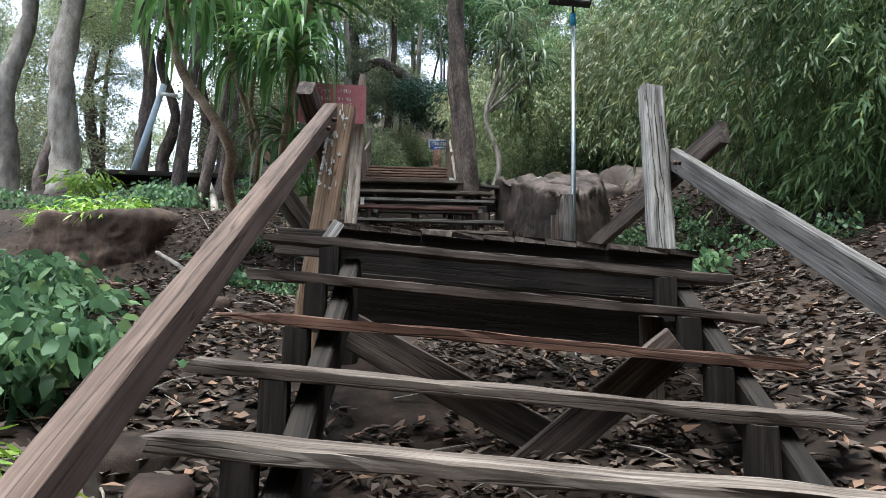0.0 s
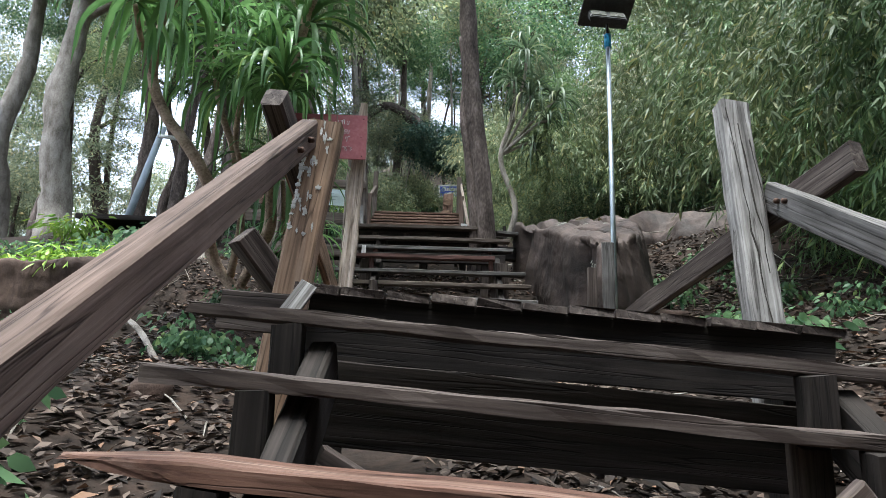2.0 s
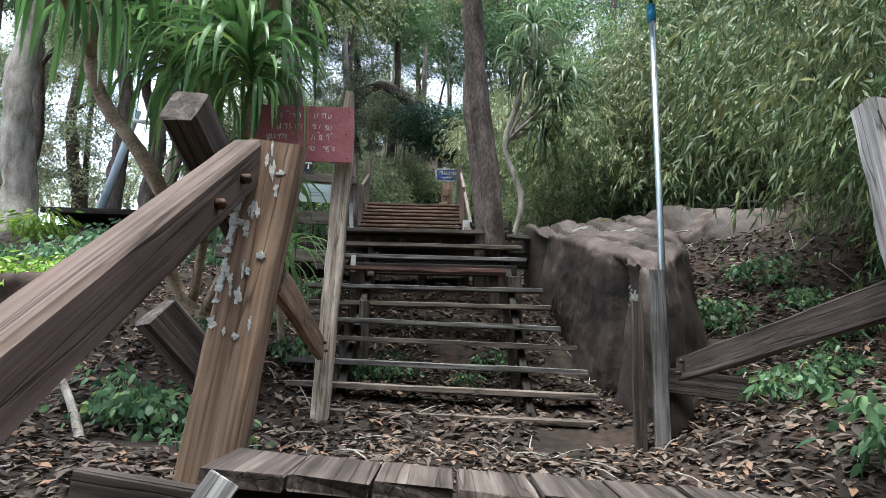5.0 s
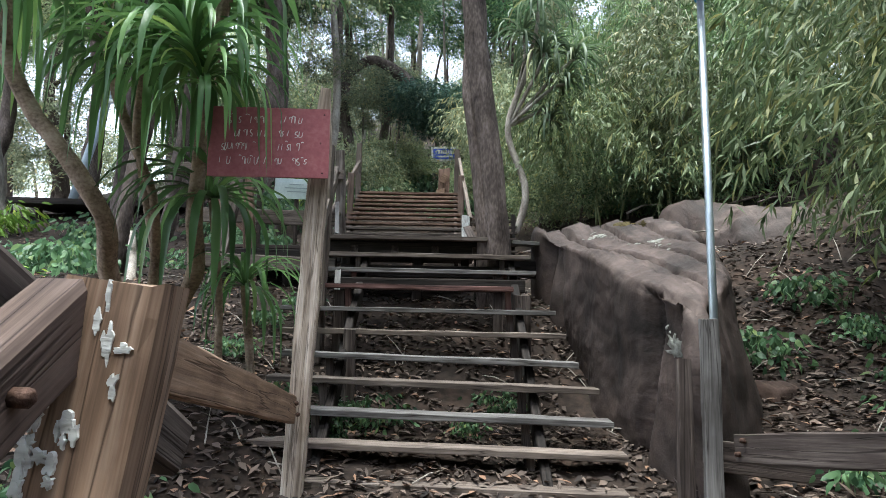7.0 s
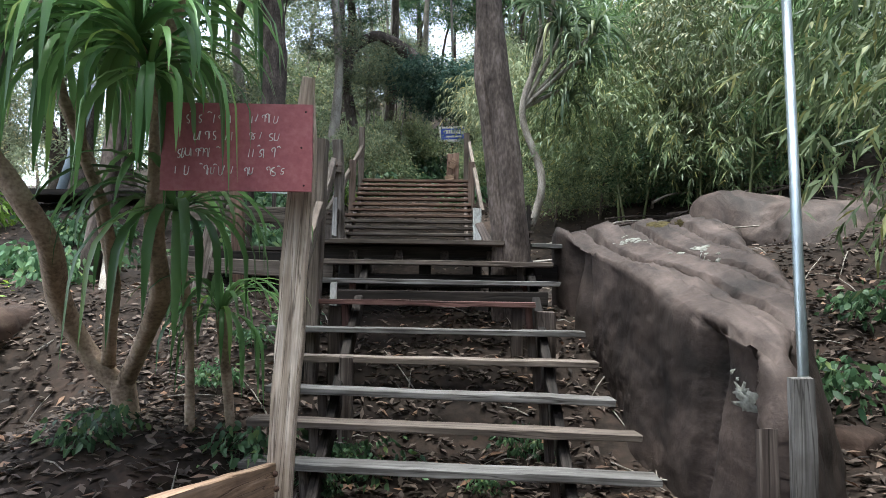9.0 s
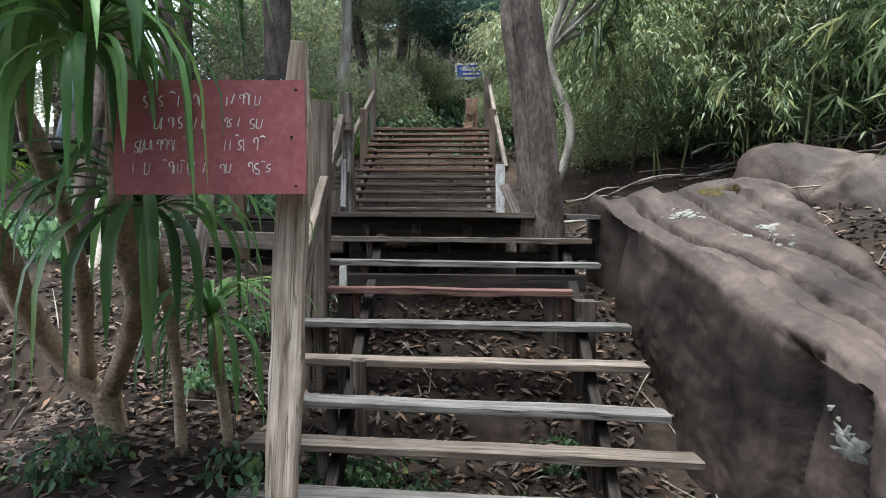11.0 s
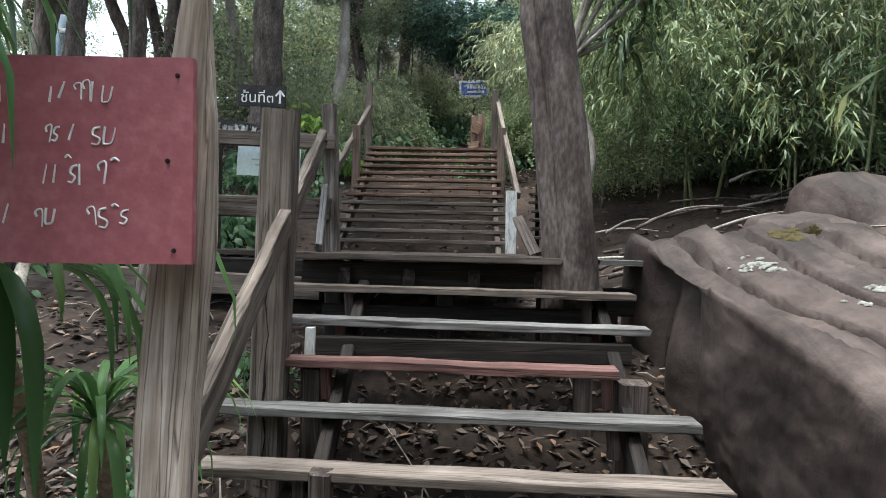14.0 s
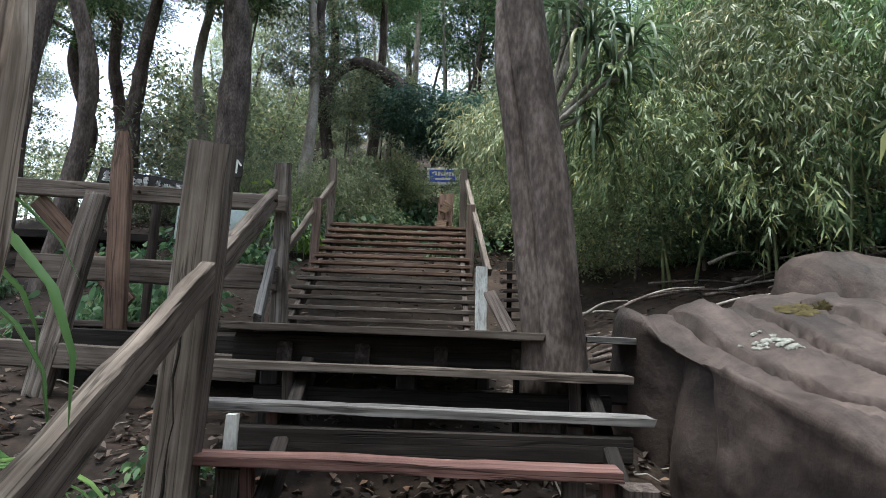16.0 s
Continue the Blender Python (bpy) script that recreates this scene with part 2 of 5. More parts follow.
WHITE_WORN = material("worn_white_paint", [(0.22, 0.2, 0.18), (0.55, 0.55, 0.52), (0.72, 0.73, 0.71)], 9, (0.6, 2, 2), 0.75, 0.4)
BLACK_PAINT = material("black_paint", [(0.015, 0.014, 0.014), (0.03, 0.028, 0.028), (0.06, 0.055, 0.055)], 8, rough=0.7, bump=0.2)
PALE = material("pale_print", [(0.42, 0.52, 0.52), (0.52, 0.62, 0.61), (0.6, 0.7, 0.69)], 3, rough=0.5, bump=0.05)
PALE_INK = material("grey_print", [(0.25, 0.33, 0.33), (0.3, 0.38, 0.38), (0.35, 0.43, 0.43)], 20, rough=0.6, bump=0.0)
BLUE = material("blue_sign_paint", [(0.03, 0.06, 0.34), (0.045, 0.09, 0.44), (0.06, 0.12, 0.52)], 5, rough=0.45, bump=0.05)
BLUE_TAPE = material("blue_tape", [(0.02, 0.22, 0.42), (0.03, 0.30, 0.52), (0.05, 0.36, 0.6)], 15, rough=0.45, bump=0.1)
GLASS_DARK = material("lamp_lens", [(0.10, 0.10, 0.09), (0.16, 0.16, 0.14), (0.2, 0.2, 0.18)], 30, rough=0.15, bump=0.02)
LITTER = leaf_material("dry_leaves", (0.012, 0.0085, 0.007), (0.165, 0.122, 0.098), 0.8, 0.05)
BAMBOO = leaf_material("bamboo_leaves", (0.04, 0.085, 0.034), (0.15, 0.245, 0.10), 0.5, 0.3)
BAMBOO_OLIVE = leaf_material("olive_bamboo_leaves", (0.055, 0.09, 0.04), (0.185, 0.235, 0.11), 0.5, 0.3)
BAMBOO_PALE = leaf_material("pale_bamboo_leaves", (0.10, 0.13, 0.065), (0.28, 0.32, 0.19), 0.55, 0.3)
CULM = material("green_culm", [(0.05, 0.07, 0.025), (0.11, 0.13, 0.05), (0.18, 0.18, 0.09)], 6, rough=0.5, bump=0.1)
PALE_STEEL = material("pale_blue_paint", [(0.30, 0.36, 0.40), (0.38, 0.45, 0.50), (0.45, 0.52, 0.57)], 4, rough=0.5, bump=0.1)
GREEN = leaf_material("broad_leaves", (0.035, 0.085, 0.045), (0.135, 0.24, 0.115), 0.45, 0.45)
# The next two leaf colours are lightened to imitate haze over the hill.
OLIVE = leaf_material("olive_leaves", (0.075, 0.11, 0.055), (0.26, 0.32, 0.18), 0.5, 0.5)
HAZE_LEAF = leaf_material("haze_paled_hill_leaves", (0.14, 0.175, 0.105), (0.37, 0.42, 0.28), 0.55, 0.5)
TEAL = leaf_material("blue_green_leaves", (0.03, 0.075, 0.052), (0.105, 0.19, 0.145), 0.5, 0.35)
STRAP_DULL = leaf_material("dull_strap_leaves", (0.05, 0.09, 0.05), (0.16, 0.22, 0.13), 0.45, 0.3)
STRAP = leaf_material("strap_leaves", (0.06, 0.15, 0.05), (0.20, 0.37, 0.13), 0.35, 0.35)
BRIGHT = leaf_material("bright_leaves", (0.10, 0.22, 0.03), (0.26, 0.42, 0.07), 0.45, 0.3)


# ---------------------------------------------------------------- mesh helpers
def part(name, bm, mat, parent=None, label="", smooth=False):
    """Links a bmesh as one mesh object, under a thing or a part of one."""
    me = bpy.data.meshes.new(name)
    bm.to_mesh(me)
    bm.free()
    for p in me.polygons:
        p.use_smooth = smooth
    me.materials.append(mat)
    ob = new(name, me)
    if parent:
        ob.parent = parent
        ob.matrix_parent_inverse = parent.matrix_world.inverted()
    return tagged(ob, label)


def mesh_of(name, verts, faces, mat, smooth=False):
    me = bpy.data.meshes.new(name)
    me.from_pydata(verts, [], faces)
    if smooth:
        for p in me.polygons:
            p.use_smooth = True
    me.materials.append(mat)
    return me


def thing(name, at, label, category, group="", kind=""):
    e = new(name)
    e.empty_display_size = 0.2
    e.location = at
    e.matrix_world = Matrix.Translation(at)
    return tagged(e, label, category, group, kind)


def timber(p0, p1, width, height, wear=0.006, seed=0, steps=None, up=(0, 0, 1), taper=1.0, sharp=False, pointed=0.0):
    """A sawn timber from p0 to p1 (middle of its ends), with worn, slightly wavy edges. The mesh keeps its grain along local x."""
    rng = random.Random(seed)
    p0, p1 = Vector(p0), Vector(p1)
    ax = (p1 - p0).normalized()
    side = Vector(up).cross(ax)
    side = side.normalized() if side.length > 1e-4 else Vector((1, 0, 0))
    top = ax.cross(side)
    L = (p1 - p0).length
    steps = steps or max(2, int(L / 0.11))
    bm = bmesh.new()
    c = min(width, height) * 0.12
    ring = [(-1, -1, 1, 0), (1, -1, -1, 0), (1, -1, 0, 1), (1, 1, 0, -1), (1, 1, -1, 0), (-1, 1, 1, 0), (-1, 1, 0, -1), (-1, -1, 0, 1)]
    rows = []
    ph = [rng.uniform(0, 60) for _ in range(8)]
    for i in range(steps + 1):
        f = i / steps
        k = 1 + (taper - 1) * f
        if sharp and f < 0.12:
            k *= 0.25 + 0.75 * f / 0.12
        if pointed and L * (1 - f) < pointed:
            k *= 0.5 + 0.5 * L * (1 - f) / pointed
        row = []
        for j, (sx, sz, cx, cz) in enumerate(ring):
            w = noise.noise(Vector((f * L * 2.3, ph[j // 2 * 2], 0))) * wear * 0.9 + noise.noise(Vector((f * L * 6, ph[j], 5))) * wear * 0.5
            u = sx * width / 2 * k + cx * c + sx * w
            v = sz * height / 2 * k + cz * c + sz * w
            end = rng.uniform(-1, 1) * wear * 1.5 if i in (0, steps) else 0
            row.append(bm.verts.new((f * L + end, u, v)))
        rows.append(row)
    for a, b in zip(rows, rows[1:]):
        for j in range(8):
            bm.faces.new((a[j], b[j], b[(j + 1) % 8], a[(j + 1) % 8]))
    bm.faces.new(list(reversed(rows[0]))), bm.faces.new(rows[-1])
    bmesh.ops.recalc_face_normals(bm, faces=bm.faces)
    m = Matrix((ax, side, top)).transposed().to_4x4()
    m.translation = p0
    return bm, m


def timber_part(name, p0, p1, width, height, mat, parent, seed=0, label="", **kw):
    bm, m = timber(p0, p1, width, height, seed=seed, **kw)
    ob = part(name, bm, mat, None, label)
    ob.parent = parent
    ob.matrix_parent_inverse = parent.matrix_world.inverted()
    ob.matrix_basis = m
    return ob


def tube(points, radii, sides=10, rough=0.0, seed=0, bm=None):
    """A tapered, slightly lumpy tube along points."""
    bm = bm or bmesh.new()
    pts = [Vector(p) for p in points]
    prev, rows = None, []
    ref = Vector((0.3, 1, 0.1)).normalized()
    for i, p in enumerate(pts):
        d = (pts[min(i + 1, len(pts) - 1)] - pts[max(i - 1, 0)]).normalized()
        s = d.cross(ref)
        s = s.normalized() if s.length > 1e-3 else Vector((1, 0, 0))
        t = d.cross(s)
        row = []
        for j in range(sides):
            a = 2 * math.pi * j / sides
            q = s * math.cos(a) + t * math.sin(a)
            r = radii[i] * (1 + rough * noise.noise(q * 1.3 + p * 2.2 + Vector((seed * 7.1, 0, 0))))
            row.append(bm.verts.new(p + q * r))
        rows.append(row)
    for a, b in zip(rows, rows[1:]):
        for j in range(sides):
            bm.faces.new((a[j], a[(j + 1) % sides], b[(j + 1) % sides], b[j]))
    bm.faces.new(list(reversed(rows[0]))), bm.faces.new(rows[-1])
    return bm


def smooth_line(pts, n=6):
    """A Catmull-Rom line through points."""
    P = [Vector(p) for p in pts]
    P = [P[0] * 2 - P[1]] + P + [P[-1] * 2 - P[-2]]
    out = []
    for i in range(1, len(P) - 2):
        for k in range(n):
            t = k / n
            a, b, c, d = P[i - 1:i + 3]
            out.append(0.5 * (2 * b + (c - a) * t + (2 * a - 5 * b + 4 * c - d) * t * t + (3 * b - a - 3 * c + d) * t ** 3))
    return out + [P[-2]]


def curve_tube(pts, r0, r1, sides=10, rough=0.15, seed=0, n=6, bm=None):
    line = smooth_line(pts, n)
    k = len(line) - 1
    return tube(line, [r0 + (r1 - r0) * i / k for i in range(k + 1)], sides, rough, seed, bm)


# ---------------------------------------------------------------- ground
def lerp(v, xs, ys):
    return float(np.interp(v, xs, ys))


def ground_height(x, y):
    z = lerp(y, [-60, -4, 0.5, 2, 3.4, 5, 6.5, 8, 9.5, 12, 15.5, 25, 45, 90, 400], [-6, -0.6, 0.05, 0.75, 1.22, 1.6, 1.66, 2.1, 3.0, 3.35, 4.85, 7.6, 17, 34, 70])
    if x < -6 and y > 12:
        z -= (z - 4.0) * 0.5 * min(1, (-x - 6) / 20)
    near = lerp(y, [-5, 3, 16, 40], [1, 1, 1, 0.3])
    if x > 1.2:
        z += near * lerp(x, [1.2, 2.2, 4, 8, 20, 60], [0, 0.35, 0.9, 2.6, 8.0, 14])
    if x < -1.2:
        z += near * lerp(-x, [1.2, 2.0, 4.5, 9, 30], [0, 0.12 + 0.4 * max(0, 1 - abs(y - 7.3) / 1.3), 0.25, 0.1, -1.5])
    z -= 0.5 * lerp(-x, [2.9, 3.7], [0, 1]) * lerp(y, [4.5, 6.5, 8.2, 8.7], [0, 1, 1, 0])
    z += 0.10 * noise.noise(Vector((x * 0.7, y * 0.7, 1))) + 0.035 * noise.noise(Vector((x * 2.6, y * 2.6, 4)))
    return z


def grid(lo, hi, fine_lo, fine_hi, fine, coarse):
    out, v = [], lo
    while v < hi:
        out.append(v)
        v += fine if fine_lo <= v < fine_hi else coarse * (1 + 0.08 * (min(abs(v - fine_lo), abs(v - fine_hi))))
    return out + [hi]


gx, gy = grid(-300, 300, -7, 8, 0.16, 0.5), grid(-60, 400, 0, 17, 0.16, 0.5)
gv = [(x, y, ground_height(x, y)) for y in gy for x in gx]
nx = len(gx)
gf = [(j * nx + i, j * nx + i + 1, (j + 1) * nx + i + 1, (j + 1) * nx + i) for j in range(len(gy) - 1) for i in range(nx - 1)]
ground = tagged(new("ground", mesh_of("ground", gv, gf, SOIL, True)), "brown forest soil on a steep slope", "ground", kind="structure")

# ---------------------------------------------------------------- lower stairs and deck
P_Y = [1.90, 2.23, 2.54, 2.84, 3.13]
P_Z = [1.145, 1.35, 1.54, 1.735, 1.945]
P_L = [-0.88, -0.905, -0.955, -0.92, -0.935]
P_R = [1.50, 1.52, 1.51, 1.50, 1.50]
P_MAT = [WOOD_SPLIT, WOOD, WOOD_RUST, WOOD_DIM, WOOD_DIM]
DROP = -0.068
lower = thing("staircase", (0.3, 1.5, 0.6), "rough weathered plank stairs with open risers climbing to a deck", "stairs")
for i in range(5):
    d = DROP * (P_R[i] - P_L[i])
    timber_part("tread", (P_L[i], P_Y[i], P_Z[i] - 0.024), (P_R[i], P_Y[i] + 0.05, P_Z[i] - 0.024 + d), 0.17, 0.046, P_MAT[i], lower, seed=10 + i, wear=0.012, sharp=(i == 2))
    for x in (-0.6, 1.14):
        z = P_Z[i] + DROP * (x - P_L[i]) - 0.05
        timber_part("riser_block", (x, P_Y[i] - 0.04, z), (x, P_Y[i] - 0.04, z - 0.22), 0.1, 0.08, WOOD_SHADE, lower, seed=20 + i, up=(0, 1, 0))
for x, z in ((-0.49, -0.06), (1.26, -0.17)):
    timber_part("stringer", (x, 0.75, 0.2 + z), (x, 3.2, 1.80 + z), 0.09, 0.2, WOOD_SHADE, lower, seed=31)
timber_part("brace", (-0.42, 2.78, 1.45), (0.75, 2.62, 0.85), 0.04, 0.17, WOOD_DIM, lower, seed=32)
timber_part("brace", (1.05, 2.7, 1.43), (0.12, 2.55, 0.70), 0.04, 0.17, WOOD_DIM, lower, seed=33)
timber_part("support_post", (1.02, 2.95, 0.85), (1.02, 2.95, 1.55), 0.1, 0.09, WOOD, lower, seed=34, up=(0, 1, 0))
# An added dark board stands in for the shade in the open gap.
timber_part("back_board", (-0.6, 3.3, 1.62), (1.3, 3.3, 1.49), 0.03, 0.3, WOOD_SHADE, lower, seed=35)

def deck_z(x):
    return 2.05 - 0.056 * (x + 0.55)

deck = thing("deck", (0, 4.5, 1.3), "dark timber deck with planks laid side by side", "deck")
timber_part("fascia", (-0.62, 3.44, deck_z(-0.62) - 0.16), (1.42, 3.44, deck_z(1.42) - 0.16), 0.04, 0.26, WOOD_SHADE, deck, seed=5)
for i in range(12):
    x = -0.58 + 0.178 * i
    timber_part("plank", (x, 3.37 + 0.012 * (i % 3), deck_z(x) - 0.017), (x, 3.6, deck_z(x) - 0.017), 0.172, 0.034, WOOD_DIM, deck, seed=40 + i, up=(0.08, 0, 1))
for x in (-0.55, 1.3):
    timber_part("joist", (x, 3.48, deck_z(x) - 0.11), (x, 3.59, deck_z(x) - 0.11), 0.1, 0.14, WOOD_SHADE, deck, seed=55)
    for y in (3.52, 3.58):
        timber_part("post", (x, y, ground_height(x, y) - 0.2), (x, y, deck_z(x) - 0.18), 0.12, 0.12, WOOD_SHADE, deck, seed=60, up=(0, 1, 0))
timber_part("end_board", (-0.98, 3.47, 1.955), (-0.66, 3.40, 1.93), 0.04, 0.16, WOOD_DIM, deck, seed=61)
timber_part("cleat", (-0.68, 3.29, 1.90), (-0.60, 3.34, 2.045), 0.068, 0.02, WOOD_SILVER, deck, seed=62, up=(0, 1, 0))

# ---------------------------------------------------------------- middle stairs
T_Y = [6.88, 7.12, 7.34, 7.57, 7.81, 8.12, 8.44, 8.61, 8.97, 9.22, 9.40]
T_Z = [1.83, 2.02, 2.205, 2.41, 2.585, 2.765, 2.965, 3.185, 3.37, 3.555, 3.765]
T_L = [-1.56, -1.56, -1.50, -1.55, -1.50, -1.6, -1.7, -1.36, -1.68, -1.52, -1.55]
T_R = [1.02, 1.08, 1.05, 1.0, 0.90, 0.86, 0.84, 0.475, 0.735, 0.71, 0.28]
T_MAT = [WOOD, WOOD, WOOD_GREY, WOOD, WOOD_GREY, WOOD, WOOD_GREY, WOOD_RED, WOOD_GREY, WOOD, WOOD]
middle = thing("staircase", (-0.3, 7.5, 1.6), "weathered grey plank stairs with open risers", "stairs")
timber_part("tread", (-1.5, 6.66, 1.62), (0.4, 6.62, 1.53), 0.17, 0.044, WOOD_TAN_GREY, middle, seed=79, wear=0.01)
for i in range(11):
    tilt = -0.022 if i < 5 else -0.006
    d = tilt * (T_R[i] - T_L[i])
    timber_part("tread", (T_L[i], T_Y[i] + 0.05, T_Z[i] - 0.022), (T_R[i], T_Y[i] + 0.02, T_Z[i] - 0.022 + d), 0.17, 0.044, T_MAT[i], middle, seed=80 + i, wear=0.007)
    if i < 10:
        for x in (-1.12, 0.42):
            m = WOOD_RED if i in (7, 8) else WOOD_DIM
            z = T_Z[i] + tilt * (x - T_L[i]) - 0.046
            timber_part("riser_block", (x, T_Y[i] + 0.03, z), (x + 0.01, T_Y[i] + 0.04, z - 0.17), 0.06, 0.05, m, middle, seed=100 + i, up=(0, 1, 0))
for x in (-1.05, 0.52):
    timber_part("stringer", (x, 6.62, 1.45), (x, 9.45, 3.52), 0.07, 0.15, WOOD_SHADE, middle, seed=101)
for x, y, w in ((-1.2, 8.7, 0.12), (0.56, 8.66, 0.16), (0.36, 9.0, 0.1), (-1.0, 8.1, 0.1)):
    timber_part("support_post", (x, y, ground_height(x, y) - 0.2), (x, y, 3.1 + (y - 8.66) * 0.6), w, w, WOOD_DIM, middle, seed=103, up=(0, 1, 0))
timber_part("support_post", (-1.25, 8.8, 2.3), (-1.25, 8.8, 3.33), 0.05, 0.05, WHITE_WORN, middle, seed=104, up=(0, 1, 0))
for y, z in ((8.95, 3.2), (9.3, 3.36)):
    timber_part("cross_beam", (-1.3, y, z), (0.62, y, z), 0.08, 0.13, WOOD_SHADE, middle, seed=105)

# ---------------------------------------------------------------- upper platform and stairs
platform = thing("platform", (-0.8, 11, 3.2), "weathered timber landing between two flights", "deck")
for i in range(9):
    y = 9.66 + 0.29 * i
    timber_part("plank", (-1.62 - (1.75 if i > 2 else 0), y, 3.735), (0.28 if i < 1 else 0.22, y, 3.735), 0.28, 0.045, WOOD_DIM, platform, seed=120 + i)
timber_part("front_beam", (-1.5, 9.52, 3.62), (0.5, 9.52, 3.62), 0.08, 0.17, WOOD_SHADE, platform, seed=130)
timber_part("side_beam", (-3.35, 10.35, 3.63), (-1.5, 10.35, 3.61), 0.1, 0.15, WOOD_SHADE, platform, seed=131)
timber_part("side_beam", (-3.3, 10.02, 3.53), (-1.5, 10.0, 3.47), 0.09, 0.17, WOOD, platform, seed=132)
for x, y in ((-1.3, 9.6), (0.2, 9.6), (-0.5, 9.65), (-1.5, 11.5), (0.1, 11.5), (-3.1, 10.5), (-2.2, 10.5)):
    timber_part("post", (x, y, ground_height(x, y) - 0.2), (x, y, 3.7), 0.12, 0.12, WOOD_SHADE, platform, seed=134, up=(0, 1, 0))
for i in range(4):
    timber_part("stub", (-1.2 + 0.45 * i, 9.45, 3.60), (-1.2 + 0.45 * i, 9.6, 3.60), 0.08, 0.12, WOOD_DIM, platform, seed=136 + i)
timber_part("side_plank", (0.55, 9.62, 3.73), (1.15, 9.75, 3.72), 0.2, 0.04, WOOD_GREY, platform, seed=137)
timber_part("side_beam", (0.5, 9.72, 3.45), (1.3, 9.8, 3.43), 0.1, 0.2, WOOD_SHADE, platform, seed=138)

upper = thing("staircase", (-0.9, 13, 3.8), "long brown plank stairs with open risers", "stairs")
U_N = 13
for i in range(U_N):
    f = i / (U_N - 1)
    y, z = 12.15 + 2.65 * f, 3.90 + 1.49 * f
    wide = 0.05 if i < 6 else 0.0
    timber_part("tread", (-1.93 - wide - 0.03 * f, y, z - 0.02), (0.07 + wide * 0.4, y, z - 0.025), 0.15, 0.042, WOOD_BROWN if i > 4 else WOOD, upper, seed=140 + i, wear=0.005)
for x in (-1.85, -0.02):
    timber_part("stringer", (x, 11.95, 3.68), (x, 14.85, 5.30), 0.06, 0.14, WOOD_DIM, upper, seed=160)
for x, y0, z0, z1 in ((-1.97, 13.75, 4.5, 5.52), (0.08, 13.75, 4.45, 5.5), (-2.02, 15.0, 5.0, 6.45), (0.02, 15.0, 5.0, 6.35)):
    timber_part("post", (x, y0, z0), (x, y0, z1), 0.11, 0.07, WOOD_PINK if z1 < 6 else WOOD, upper, seed=int(z1 * 50), up=(0, 1, 0))
timber_part("rail", (-2.06, 12.25, 4.42), (-2.0, 15.1, 6.12), 0.06, 0.09, WOOD, upper, seed=165)
timber_part("rail", (0.2, 12.2, 4.42), (0.06, 15.1, 6.2), 0.06, 0.09, WOOD, upper, seed=166)
timber_part("post", (-2.05, 12.3, 3.7), (-2.05, 12.35, 4.46), 0.09, 0.07, WOOD, upper, seed=167, up=(0, 1, 0))
timber_part("post", (0.12, 12.1, 3.68), (0.12, 12.1, 4.46), 0.12, 0.09, WHITE_WORN, upper, seed=168, label="post with worn white paint", up=(0, 1, 0))

# ---------------------------------------------------------------- posts, rails and braces
def single(name, p0, p1, w, d, mat, label, category, seed=0, part_name="shaft", up=(0, 1, 0.01), **kw):
    t = thing(name, p0, label, category)
    timber_part(part_name, p0, p1, w, d, mat, t, seed=seed, up=up, **kw)
    return t

def bolts(owner, places, direction=(0, -1, 0), r=0.014):
    for p in places:
        p, d = Vector(p), Vector(direction).normalized()
        part("bolt", tube([p - d * 0.01, p + d * 0.012, p + d * 0.018], [r, r, r * 0.6], 8), RUST, owner, smooth=True)

rpost = single("deck_post", (1.45, 3.86, 1.2), (1.53, 4.33, 3.285), 0.16, 0.13, WOOD_SILVER, "cracked silver-grey timber post at the deck edge", "post", 201, wear=0.014, steps=34)
for k in range(3):
    a, b = Vector((1.45, 3.79, 1.9)), Vector((1.52, 4.26, 3.245))
    line = [a.lerp(b, s / 12) + Vector((0.045 * k - 0.05 + 0.018 * noise.noise(Vector((s * 0.9, k * 5, 0))), -0.006, 0)) for s in range(3 * k, 13 - k)]
    part("crack", tube(line, [0.002 + 0.006 * abs(noise.noise(Vector((s * 1.1, k, 3)))) for s in range(len(line))], 6), CREVICE, rpost)
wpost = single("deck_post", (-0.86, 3.66, 1.2), (-0.70, 3.86, 2.92), 0.155, 0.11, WOOD_TAN, "raw tan timber post with flaking white paint", "post", 202, wear=0.009, steps=30)
for k in range(46):
    f = 0.6 + 0.39 * random.Random(k * 3).random() ** 0.6
    c = Vector((-0.86, 3.66, 1.2)).lerp(Vector((-0.70, 3.86, 2.92)), f) + Vector((random.Random(k).uniform(-0.066, 0.05) if k % 3 else -0.062, -0.058, 0))
    bm = bmesh.new()
    rg = random.Random(k + 50)
    wide, tall = rg.uniform(0.004, 0.017), rg.uniform(0.008, 0.036)
    edge = [0.75 + 0.7 * noise.noise(Vector((math.cos(a * 0.2856) * 1.6 + k * 3.3, math.sin(a * 0.2856) * 1.6, 2))) + rg.uniform(-0.1, 0.1) for a in range(22)]
    ring = [bm.verts.new(c + Vector((math.cos(a * 0.2856) * wide * edge[a], -0.0025, math.sin(a * 0.2856) * tall * edge[a]))) for a in range(22)]
    low = [bm.verts.new(v.co + Vector((0, 0.012, 0))) for v in ring]
    bm.faces.new(ring)
    for a in range(22):
        bm.faces.new((ring[a], low[a], low[(a + 1) % 22], ring[(a + 1) % 22]))
    part("paint_flake", bm, WHITE_WORN, wpost, "flaking white paint")
spost = single("sign_post", (-1.14, 6.78, 1.4), (-1.02, 6.82, 4.42), 0.135, 0.08, WOOD_TAN_GREY, "tall split timber post carrying a sign", "post", 203, wear=0.012, steps=40, pointed=0.35)
